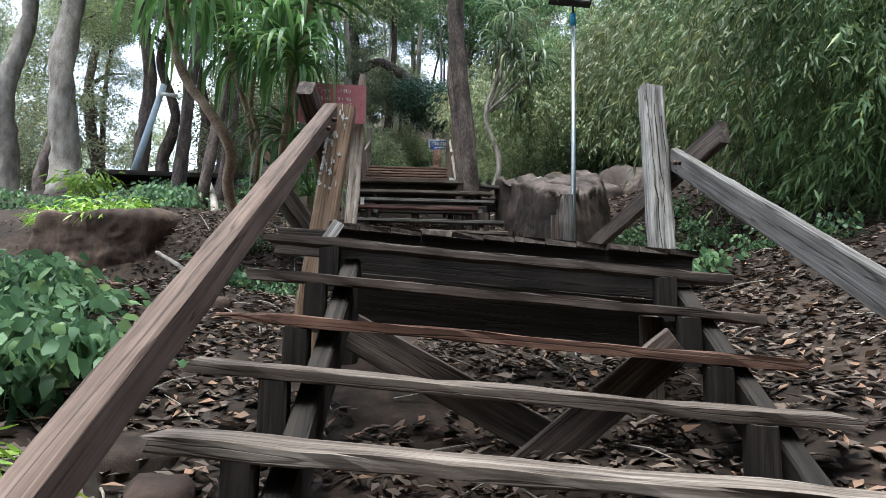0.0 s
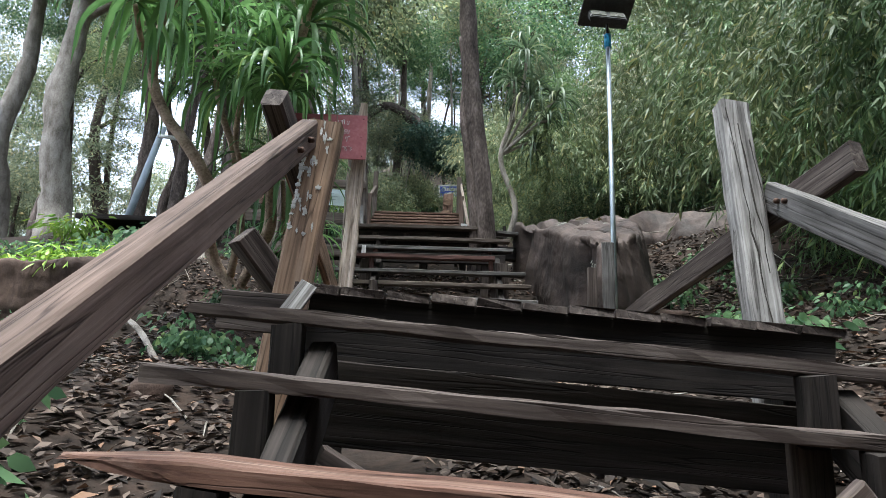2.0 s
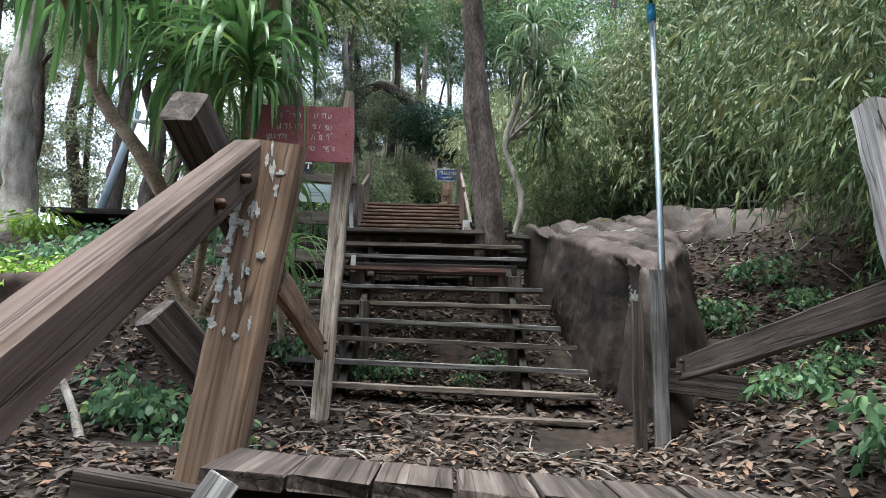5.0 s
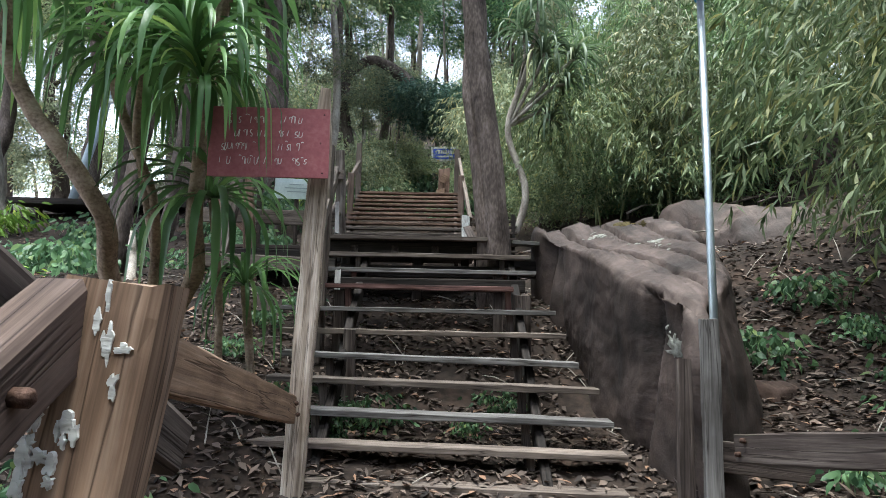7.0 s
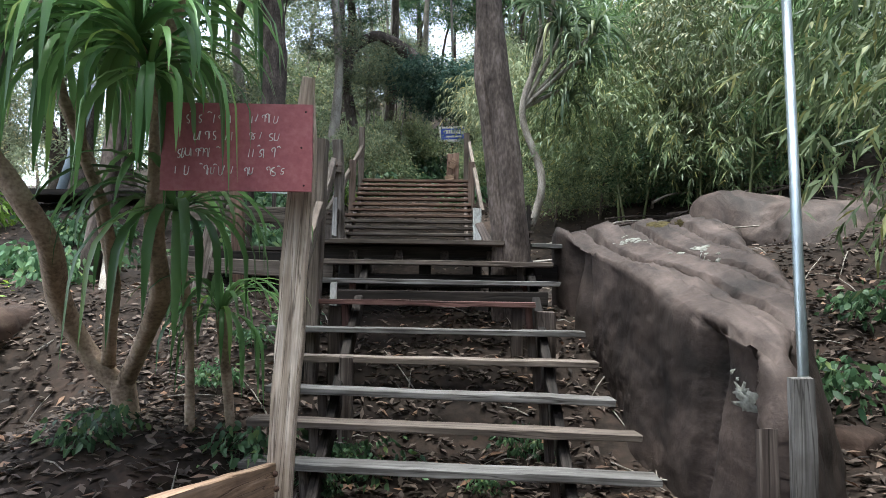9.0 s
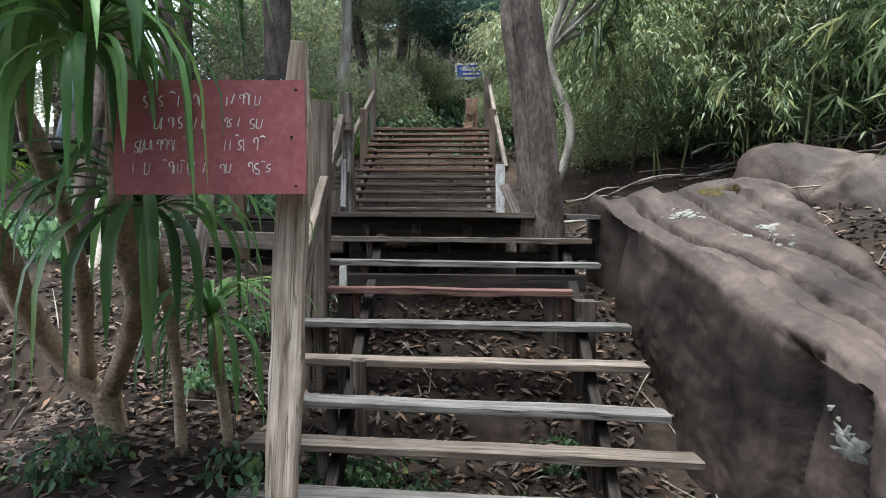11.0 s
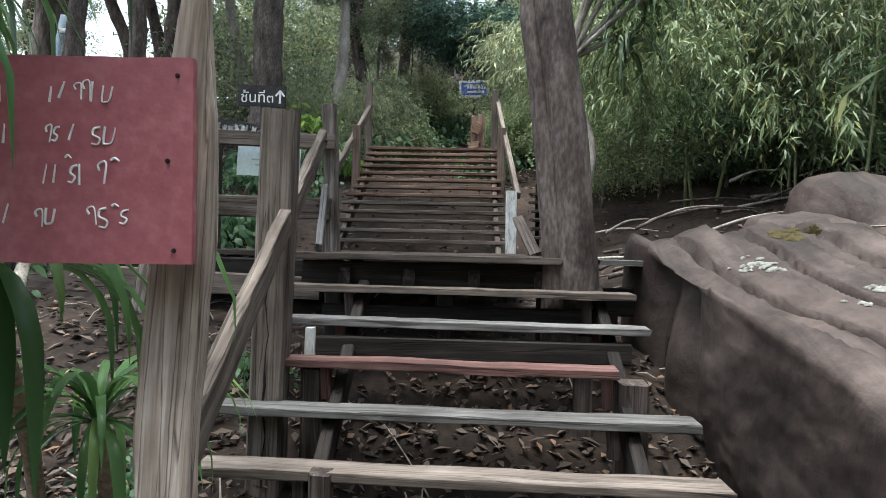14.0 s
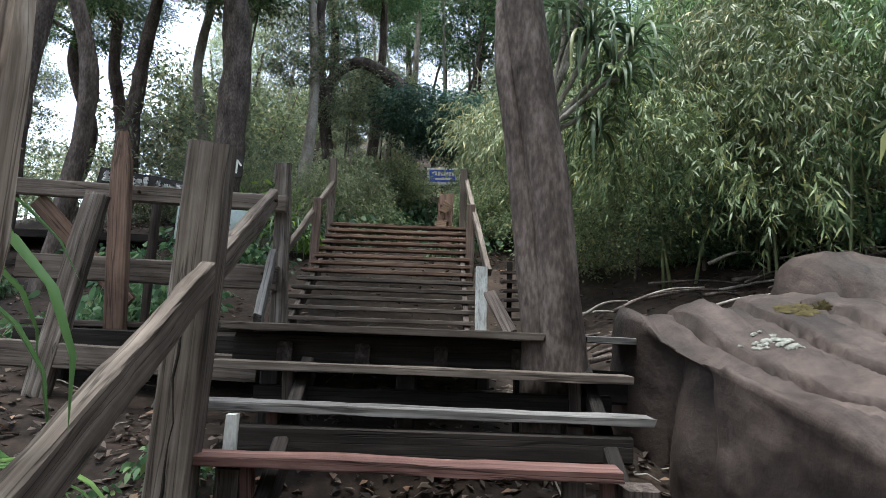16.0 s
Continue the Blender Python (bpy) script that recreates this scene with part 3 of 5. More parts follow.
timber_part("split_slab", (-1.19, 6.9, 1.5), (-1.07, 6.92, 4.0), 0.07, 0.06, WOOD, spost, seed=204, up=(0, 1, 0), wear=0.014)
rail = thing("handrail", (-0.8, 3.8, 2.0), "heavy reddish timber handrail beside the stairs", "handrail")
timber_part("rail", (-0.775, 3.83, 2.865), (-0.79, 0.55, 0.715), 0.09, 0.125, WOOD_PINK, rail, seed=210, steps=40)
timber_part("post", (-0.8, 0.7, ground_height(-0.8, 0.7) - 0.2), (-0.8, 0.7, 0.78), 0.1, 0.1, WOOD, rail, seed=213, up=(0, 1, 0))
bolts(rail, [(-0.722, 3.66, 2.76), (-0.724, 3.5, 2.65)], (1, -0.1, 0))
rail = thing("handrail", (1.6, 4.1, 2.6), "grey timber handrail sloping down from the post", "handrail")
timber_part("rail", (1.62, 4.16, 2.70), (1.62, 1.0, 1.0), 0.06, 0.15, WOOD_GREY, rail, seed=211, steps=36)
timber_part("post", (1.64, 1.3, ground_height(1.64, 1.3) - 0.2), (1.64, 1.3, 1.12), 0.1, 0.1, WOOD, rail, seed=214, up=(0, 1, 0))
bolts(rail, [(1.585, 4.02, 2.63), (1.585, 3.95, 2.61)], (-1, 0, 0))
rail = thing("handrail", (-1.0, 5.0, 2.0), "broad tan board rail falling from the deck post", "handrail")
timber_part("rail", (-0.95, 4.12, 2.83), (-1.13, 6.72, 2.28), 0.05, 0.17, WOOD_TAN, rail, seed=215, steps=28)
single("beam", (-0.91, 3.66, 2.97), (-0.84, 4.35, 2.55), 0.105, 0.125, WOOD_DIM, "dark sawn beam end leaning above the deck post", "beam", 231, up=(0, 0, 1))
bolts(rail, [(-1.09, 6.66, 2.33), (-1.07, 6.62, 2.27)], (0.3, -1, 0))
single("beam_stub", (-1.2, 4.2, 2.42), (-0.98, 4.42, 2.1), 0.12, 0.14, WOOD_DIM, "dark sawn beam end beside the deck", "beam", 216, up=(0, 0, 1))
rail = thing("handrail", (1.5, 5.0, 2.0), "dark board rail falling from the deck post to the boulder", "handrail")
timber_part("rail", (1.72, 3.6, 2.72), (1.42, 6.2, 2.20), 0.06, 0.15, WOOD_DIM, rail, seed=217, steps=24)
bolts(rail, [(1.39, 6.1, 2.26), (1.385, 6.15, 2.18)], (-1, 0, 0))
single("fence_board", (1.31, 6.28, 1.5), (1.31, 6.28, 2.89), 0.1, 0.05, WOOD_GREY, "upright grey board beside the boulder", "board", 218)
single("fence_board", (1.175, 6.32, 1.5), (1.175, 6.32, 2.66), 0.08, 0.05, WOOD_DIM, "narrow dark upright board beside the boulder", "board", 219)
single("fence_rail", (1.3, 6.36, 2.13), (3.2, 6.4, 1.93), 0.05, 0.17, WOOD_DIM, "dark board laid across the slope", "board", 220, part_name="board", up=(0, 0, 1))

# tall post by the middle stairs and the rail up to the platform
lpost = single("stair_post", (-1.44, 8.58, 2.0), (-1.40, 8.66, 4.55), 0.19, 0.15, WOOD, "thick dark timber post split by a long crack", "post", 221, wear=0.006, steps=30)
line = [Vector((-1.425 + 0.03 * noise.noise(Vector((s * 0.5, 2, 0))), 8.515 + 0.0035 * s, 2.5 + 2.0 * s / 22)) for s in range(22)]
part("crack", tube(line, [0.003 + 0.014 * abs(noise.noise(Vector((s * 0.6, 9, 3)))) for s in range(len(line))], 6), CREVICE, lpost)
rail = thing("handrail", (-1.3, 8.5, 3.2), "weathered timber rail rising to the landing", "handrail")
timber_part("rail", (-1.09, 6.86, 3.2), (-1.62, 10.5, 4.75), 0.06, 0.14, WOOD, rail, seed=222, steps=34, wear=0.011)
bolts(rail, [(-1.55, 10.3, 4.68), (-1.36, 8.58, 3.95)], (0.3, -1, 0))
fence = thing("railing", (-2.5, 10.5, 3.7), "heavy timber railing along the landing", "railing")
timber_part("rail", (-3.7, 10.62, 4.80), (-1.55, 10.6, 4.72), 0.07, 0.13, WOOD, fence, seed=223)
timber_part("rail", (-3.6, 10.62, 4.17), (-1.58, 10.6, 4.13), 0.07, 0.19, WOOD, fence, seed=224)
timber_part("post", (-2.55, 10.3, 2.6), (-2.82, 10.45, 5.22), 0.14, 0.09, WOOD_BROWN, fence, seed=225, up=(0, 1, 0), pointed=0.3)
timber_part("post", (-3.06, 9.98, 2.45), (-2.72, 10.05, 4.62), 0.15, 0.09, WOOD_SPLIT, fence, seed=226, up=(0, 1, 0), wear=0.02, label="pale splintered post")
timber_part("post", (-1.55, 10.66, 3.5), (-1.62, 10.72, 5.08), 0.12, 0.1, WOOD_SPLIT, fence, seed=227, up=(0, 1, 0), wear=0.02, label="pale splintered post")
timber_part("brace", (-1.44, 9.7, 3.76), (-1.6, 10.5, 4.28), 0.05, 0.14, WOOD_GREY, fence, seed=228)
timber_part("brace", (-3.55, 10.66, 4.7), (-2.7, 10.6, 3.9), 0.05, 0.13, WOOD_BROWN, fence, seed=229)
bolts(fence, [(-1.66, 10.55, 4.72), (-1.68, 10.55, 4.16), (-2.7, 10.56, 4.77), (-3.4, 10.56, 4.19)])
single("leaning_board", (0.22, 10.4, 3.76), (0.1, 10.9, 4.1), 0.1, 0.04, WOOD_DIM, "short grey board leaning on the landing", "board", 230)

# ---------------------------------------------------------------- signs
def text_mesh(name, body, size, mat, owner, m, thick=0.002, label=""):
    cu = bpy.data.curves.new(name, "FONT")
    cu.body, cu.size, cu.extrude, cu.align_x, cu.align_y = body, size, thick, "CENTER", "CENTER"
    tmp = bpy.data.objects.new(name, cu)
    me = bpy.data.meshes.new_from_object(tmp)
    me.name = name
    me.materials.clear()
    me.materials.append(mat)
    ob = new(name, me)
    ob.parent = owner
    ob.matrix_parent_inverse = owner.matrix_world.inverted()
    ob.matrix_basis = m
    return tagged(ob, label)

def slab(name, w, h, d, mat, owner, m, label="", wear=0.003, seed=0, bevel=0.004):
    """A thin board of width w and height h, standing, its middle at m; it faces local -y."""
    bm = bmesh.new()
    n = 16
    rg = random.Random(seed)
    for side, y in ((0, -d / 2), (1, d / 2)):
        rim = []
        for k in range(n):
            rim.append((-w / 2 + w * k / n, -h / 2))
        for k in range(n):
            rim.append((w / 2, -h / 2 + h * k / n))
        for k in range(n):
            rim.append((w / 2 - w * k / n, h / 2))
        for k in range(n):
            rim.append((-w / 2, h / 2 - h * k / n))
        if side == 0:
            jit = [(rg.uniform(-wear, wear), rg.uniform(-wear, wear)) for _ in rim]
        vs = [bm.verts.new((x + a, y, z + b)) for (x, z), (a, b) in zip(rim, jit)]
        bm.faces.new(vs if side == 0 else list(reversed(vs)))
        if side == 0:
            first = vs
        else:
            for k in range(len(vs)):
                bm.faces.new((first[k], vs[k], vs[(k + 1) % len(vs)], first[(k + 1) % len(vs)]))
    bmesh.ops.recalc_face_normals(bm, faces=bm.faces)
    ob = part(name, bm, mat, None, label)
    ob.parent = owner
    ob.matrix_parent_inverse = owner.matrix_world.inverted()
    ob.matrix_basis = m
    return ob

sign = thing("sign", (-1.3, 6.66, 3.75), "faded red board with hand-painted white writing", "sign")
SM = pose(-1.34, 6.655, 3.985, 0, -0.6, 4)
slab("board", 0.77, 0.46, 0.022, RED_PAINT, sign, SM, seed=1, wear=0.0014)
rg = random.Random(8)
for row, spans in enumerate((((-0.26, -0.02), (0.07, 0.23)), ((-0.22, -0.02), (0.06, 0.19)), ((-0.3, -0.05), (0.06, 0.21)), ((-0.33, -0.01), (0.04, 0.27)))):
    for a, b in spans:
        x = a
        while x < b:
            w, h = rg.uniform(0.012, 0.024), rg.uniform(0.034, 0.05)
            z = 0.15 - 0.092 * row + rg.uniform(-0.006, 0.006)
            kind = rg.random()
            slant = rg.uniform(-0.003, 0.005)
            if kind < 0.3:
                pts = [(0, -0.5), (0.15, 0.5)]
            elif kind < 0.5:
                pts = [(0.25, 0.1), (0.0, 0.35), (0.3, 0.5), (0.9, 0.45), (1.0, -0.5)]
            elif kind < 0.68:
                pts = [(0, 0.5), (0.1, -0.4), (0.5, -0.5), (0.9, -0.35), (1.0, 0.45)]
            elif kind < 0.8:
                pts = [(0.8, 0.4), (0.2, 0.3), (0.1, 0.0), (0.8, -0.2), (0.6, -0.5), (0.0, -0.45)]
            elif kind < 0.9:
                pts = [(0, 0.78), (0.4, 0.9), (1.0, 0.75)]
            else:
                pts = []
            if pts and rg.random() < 0.88:
                bm = bmesh.new()
                curve_tube([Vector((x + w * u + slant * v * 2, -0.0118, z + h * v)) for u, v in pts], rg.uniform(0.002, 0.0034), rg.uniform(0.0014, 0.0026), 5, 0, 0, 4, bm)
                stroke = part("painted_stroke", bm, WHITE_WORN if rg.random() < 0.15 else WHITE, None)
                stroke.parent, stroke.matrix_parent_inverse, stroke.matrix_basis = sign, sign.matrix_world.inverted(), SM
            x += w + rg.uniform(0.001, 0.006)
for x, z in ((0.35, 0.19), (0.345, -0.2), (0.33, 0.0)):
    b = part("nail", tube([(x, -0.010, z), (x, -0.016, z)], [0.006, 0.004], 8), CREVICE, None)
    b.parent, b.matrix_parent_inverse, b.matrix_basis = sign, sign.matrix_world.inverted(), SM

def sign_on_post(name, at, w, h, mat, label, foot, turn=0, roll=0, seed=0):
    s = thing(name, (at[0], at[1] + 0.03, foot), label, "sign")
    slab("board", w, h, 0.025, mat, s, pose(*at, 0, roll, turn), seed=seed)
    timber_part("post", (at[0], at[1] + 0.05, foot), (at[0], at[1] + 0.05, at[2] + h * 0.3), 0.06, 0.06, WOOD_DIM, s, seed=seed + 70, up=(0, 1, 0))
    return s

s = sign_on_post("direction_sign", (-3.25, 13.5, 5.86), 0.66, 0.29, BLACK_PAINT, "black board with white Thai lettering and an arrow", ground_height(-3.25, 13.5) - 0.1, 3, 1.5, 2)
text_mesh("lettering", "\u0e0a\u0e31\u0e49\u0e19\u0e17\u0e35\u0e48\u0e53", 0.2, WHITE, s, pose(-3.31, 13.482, 5.83, 90, 0, 3))
ARROW = pose(-3.25, 13.5, 5.86, 0, 1.5, 3) @ pose(0.255, -0.017, 0)
slab("arrow_shaft", 0.028, 0.17, 0.006, WHITE, s, ARROW @ pose(0, 0, -0.012), seed=61, wear=0.001)
for turn in (-40, 40):
    slab("arrow_barb", 0.024, 0.10, 0.006, WHITE, s, ARROW @ pose(0.03 * (1 if turn < 0 else -1), -0.004, 0.04, 0, turn, 0), seed=62, wear=0.001)
s = sign_on_post("direction_sign", (-2.78, 10.98, 4.93), 1.0, 0.15, BLACK_PAINT, "long dark board with faded white writing", 3.7, 0, 8, 3)
rg = random.Random(5)
for k in range(16):
    if k == 7:
        continue
    slab("faded_letter", rg.uniform(0.025, 0.045), rg.uniform(0.05, 0.09), 0.004, WHITE_WORN, s, pose(-2.78, 10.98, 4.93, 0, 8, 0) @ pose(-0.43 + 0.057 * k, -0.016, rg.uniform(-0.01, 0.01)), seed=k, wear=0.012)
s = thing("notice", (-2.25, 10.9, 4.4), "pale blue-green printed notice on the landing", "sign")
slab("sheet", 0.6, 0.28, 0.012, PALE, s, pose(-2.24, 10.9, 4.59, 0, 2, 0), seed=4, wear=0.002)
for k, w in enumerate((0.2, 0.32, 0.26)):
    slab("print_line", w, 0.014, 0.002, PALE_INK, s, pose(-2.24, 10.892, 4.65 - 0.05 * k, 0, 2, 0), seed=k, wear=0.001)
timber_part("stake", (-2.24, 10.93, 3.74), (-2.24, 10.93, 4.66), 0.05, 0.03, WOOD_DIM, s, seed=77, up=(0, 1, 0))
s = thing("direction_sign", (-0.45, 24.9, 8.0), "small blue sign with a white border and an arrow", "sign")
slab("plate", 1.0, 0.56, 0.03, WHITE, s, pose(-0.30, 24.9, 9.03, 0, -2, 0), seed=6, wear=0.002)
slab("blue_field", 0.84, 0.40, 0.03, BLUE, s, pose(-0.30, 24.888, 9.03, 0, -2, 0), seed=7, wear=0.002)
for k in range(7):
    slab("letter_bar", 0.065, 0.13, 0.01, WHITE, s, pose(-0.5 + 0.09 * k, 24.868, 9.1, 0, -2, 0), seed=k, wear=0.012)
slab("arrow_bar", 0.55, 0.06, 0.01, WHITE, s, pose(-0.25, 24.868, 8.93, 0, -2, 0), seed=9, wear=0.002)
timber_part("post", (-0.3, 24.95, ground_height(-0.3, 24.95) - 0.2), (-0.3, 24.95, 9.0), 0.08, 0.08, WOOD_DIM, s, seed=78, up=(0, 1, 0))
s = thing("carved_board", (-0.28, 15.3, 5.3), "carved brown timber board standing at the stair head", "board")
timber_part("board", (-0.26, 15.3, 5.2), (-0.24, 15.35, 6.02), 0.24, 0.05, WOOD_BROWN, s, seed=79, up=(0, 1, 0), wear=0.03)
slab("pale_patch", 0.2, 0.12, 0.012, WOOD_TAN, s, pose(-0.30, 15.262, 5.52, 0, -10, 0), seed=10, wear=0.02)
slab("pale_patch", 0.12, 0.2, 0.012, WOOD_TAN, s, pose(-0.26, 15.272, 5.8, 0, 25, 0), seed=11, wear=0.02)

# ---------------------------------------------------------------- lamp post
lamp = thing("lamp_post", (1.40, 6.42, 1.6), "galvanised pole with a black solar floodlight on top", "lamp post")
part("pole", tube([(1.395, 6.40, 1.55), (1.40, 6.42, 3.0), (1.42, 6.5, 5.06)], [0.024, 0.024, 0.022], 14), STEEL, lamp, smooth=True)
part("collar", tube([(1.42, 6.5, 4.92), (1.421, 6.503, 5.06)], [0.034, 0.034], 14), BLUE_TAPE, lamp, "bright blue tape collar", True)
def box_part(name, size, m, mat, owner, bevel=0.01, label=""):
    bm = bmesh.new()
    bmesh.ops.create_cube(bm, size=1)
    for v in bm.verts:
        v.co = Vector((v.co.x * size[0], v.co.y * size[1], v.co.z * size[2]))
    bmesh.ops.bevel(bm, geom=bm.edges[:], offset=bevel, segments=2, affect="EDGES")
    ob = part(name, bm, mat, None, label)
    ob.parent, ob.matrix_parent_inverse, ob.matrix_basis = owner, owner.matrix_world.inverted(), m
    return ob

head = box_part("lamp_head", (0.36, 0.06, 0.22), pose(1.40, 6.42, 5.20, -42, 6, 0), BLACK, lamp)
for x in (-0.09, 0.09):
    f = box_part("lens", (0.15, 0.012, 0.15), pose(1.40, 6.42, 5.20, -42, 6, 0) @ pose(x, -0.034, 0), GLASS_DARK, head, 0.004)
    f.matrix_parent_inverse = Matrix()
    f.matrix_basis = pose(x, -0.034, 0)
box_part("solar_panel", (0.5, 0.34, 0.025), pose(1.42, 6.55, 5.34, -22, 4, 0), BLACK, lamp, 0.005)
part("bracket", tube([(1.42, 6.5, 5.04), (1.42, 6.5, 5.3)], [0.014, 0.014], 8), BLACK, lamp, smooth=True)

# ---------------------------------------------------------------- rocks
def boulder(name, centre, planes, label, sub=5, power=11, rough=0.07, seed=0, strata=0.0, mat=None):
    """A rounded block: a ball cut by soft planes, each a direction and its distance from the centre."""
    bm = bmesh.new()
    bmesh.ops.create_icosphere(bm, subdivisions=sub, radius=1)
    c = Vector(centre)
    norm = [(Vector(n).normalized(), d) for n, d in planes]
    off = Vector((seed * 3.7, seed * 1.3, 0))
    for v in bm.verts:
        u = v.co.normalized()
        parts = [max(0.0, u.dot(n) / d) ** power for n, d in norm]
        s = sum(parts) ** (-1 / power)
        face = sum((n * (w / d) for (n, d), w in zip(norm, parts)), Vector()).normalized()
        p = u * min(s, 6)
        q = p + off
        r = rough * (noise.noise(q * 0.9) + 0.5 * noise.noise(q * 2.3) + 0.22 * noise.noise(q * 6) + 0.1 * noise.noise(q * 15))
        if strata:
            w = q.x * 2.3 + q.y * 0.42 + 0.45 * noise.noise(q * 0.6) + 0.10 * noise.noise(q * 2.7)
            g = abs(w % 1.0 - 0.5) * 2
            r -= strata * (max(0, 1 - g * 8) ** 0.7 * (0.7 + 0.5 * noise.noise(q * 1.7)) - 0.55 * (w % 1.0 - 0.5 if g < 0.999 else 0)) * max(0, face.z - 0.15)
            side = max(0, 0.6 - face.z)
            r += side * 0.10 * noise.noise(Vector((q.x * 2.2, q.y * 2.2, q.z * 0.5))) - side * 0.16 * max(0, 1 - abs(noise.noise(Vector((q.x * 1.1, q.y * 1.1, q.z * 0.25 + 7)))) * 9)
        v.co = c + p + face * r
    ob = part(name, bm, mat or ROCK, None, label, True)
    ob["category"] = "boulder"
    return ob

big = boulder("boulder", (1.65, 8.4, 2.6), [((-0.11, -0.30, 1), 0.905), ((-0.42, -0.9, 0.12), 1.90), ((-0.97, -0.12, -0.05), 0.55), ((0, 1, 0.25), 1.8), ((0.95, -0.31, 0.25), 0.75), ((0, 0, -1), 1.8), ((0.75, -0.65, 0.12), 1.06)], "huge brown sandstone boulder with pale lichen patches", 7, 26, 0.06, 2, 0.24)
boulder("boulder", (3.95, 10.75, 3.75), [((0.1, -0.2, 1), 0.66), ((-1, -0.4, 0.2), 0.62), ((0.1, -1, 0.2), 0.95), ((1, 0.1, 0.25), 0.55), ((0, 1, 0), 1.2), ((0, 0, -1), 1), ((-0.6, -0.5, 0.7), 0.75)], "dark brown boulder on the bank", 5, 7, 0.18, 5)
boulder("boulder", (2.85, 11.0, 3.82), [((0, -0.2, 1), 0.28), ((-1, -0.4, 0.2), 0.32), ((0.1, -1, 0.2), 0.4), ((1, 0, 0), 0.4), ((0, 1, 0), 0.5), ((0, 0, -1), 0.7)], "flat brown stone behind the boulder", 4, 7, 0.1, 6)
boulder("boulder", (-4.95, 9.0, 2.3), [((0, -0.08, 1), 0.72), ((-1, 0, 0.1), 0.85), ((0.12, -1, 0.06), 0.72), ((1, -0.12, 0.06), 0.86), ((0, 1, 0), 0.9), ((0, 0, -1), 1.0)], "reddish earth-covered block of rock", 6, 18, 0.11, 7, mat=ROCK_RED)
for k, (x, y, s) in enumerate(((-1.2, 2.45, 0.12), (-1.0, 2.2, 0.1), (-2.3, 2.2, 0.12), (2.3, 7.4, 0.12), (-1.7, 4.4, 0.1))):
    boulder("stone", (x, y, ground_height(x, y) + 0.02), [((0, -0.2, 1), s * 0.5), ((-1, -0.4, 0.2), s), ((0.4, -1, 0.2), s * 0.8), ((1, 0.2, 0), s * 1.2), ((0, 1, 0), s), ((0, 0, -1), s)], "flat reddish stone on the ground", 3, 8, s * 0.12, 20 + k, mat=ROCK_RED)
def lichen(owner_name, at, size, seed, normal, mat=None, label="pale lichen patch"):
    """A pale crust, a thin ragged sheet on the rock."""
    rg = random.Random(seed)
    n = Vector(normal).normalized()
    s = n.cross(Vector((0.2, 0.1, 1))).normalized()
    t = n.cross(s)
    bm = bmesh.new()
    rim = []
    for k in range(26):
        a = 2 * math.pi * k / 26
        r = size * (0.3 + 0.7 * rg.random())
        rim.append(bm.verts.new(Vector(at) + s * math.cos(a) * r + t * math.sin(a) * r * 0.8 + n * 0.004))
    top = [bm.verts.new(v.co.lerp(Vector(at), 0.25) + n * 0.006) for v in rim]
    for k in range(26):
        bm.faces.new((rim[k], rim[(k + 1) % 26], top[(k + 1) % 26], top[k]))
    bm.faces.new(top)
    part("lichen" if mat is None else "moss", bm, mat or LICHEN, bpy.data.objects[owner_name], label, True)

def on_rock(origin, way):
    """The first point of the big boulder along a line, with its normal."""
    from_ = Vector(origin)
    hit, place, normal, _ = big.ray_cast(from_, (Vector(way) - from_).normalized())
    return place, normal

bpy.context.view_layer.update()
for k, (target, size) in enumerate((((1.169, 6.462, 2.744), 0.11), ((1.15, 6.48, 2.80), 0.08), ((1.122, 6.505, 2.886), 0.03), ((1.14, 6.5, 2.85), 0.02))):
    p, n = on_rock((-0.21, 3.617, 3.237), target)
    if p:
        lichen("boulder", p, size, k, n)
rg = random.Random(4)
for k in range(46):
    cx, cy, cz, sx = ((1.593, 9.524, 3.729, 0.09), (2.187, 9.236, 3.537, 0.16), (1.199, 8.579, 3.386, 0.01))[0 if k < 24 else 1 if k < 45 else 2]
    p, n = on_rock((-0.234, 4.872, 3.83), (cx + rg.gauss(0, sx), cy, cz + rg.gauss(0, 0.035) - (0.4 * rg.gauss(0, sx) if 24 <= k < 45 else 0)))
    if p and n.z > 0.2:
        lichen("boulder", p, rg.uniform(0.015, 0.05) if k < 45 else 0.06, k + 40, n)
for k in range(16):
    p, n = on_rock((-0.234, 4.872, 3.83), (1.826 + rg.gauss(0, 0.1), 9.425, 3.94 + rg.gauss(0, 0.025)))
    if p:
        lichen("boulder", p, rg.uniform(0.04, 0.09), k + 140, n, MOSS, "yellowish moss patch")

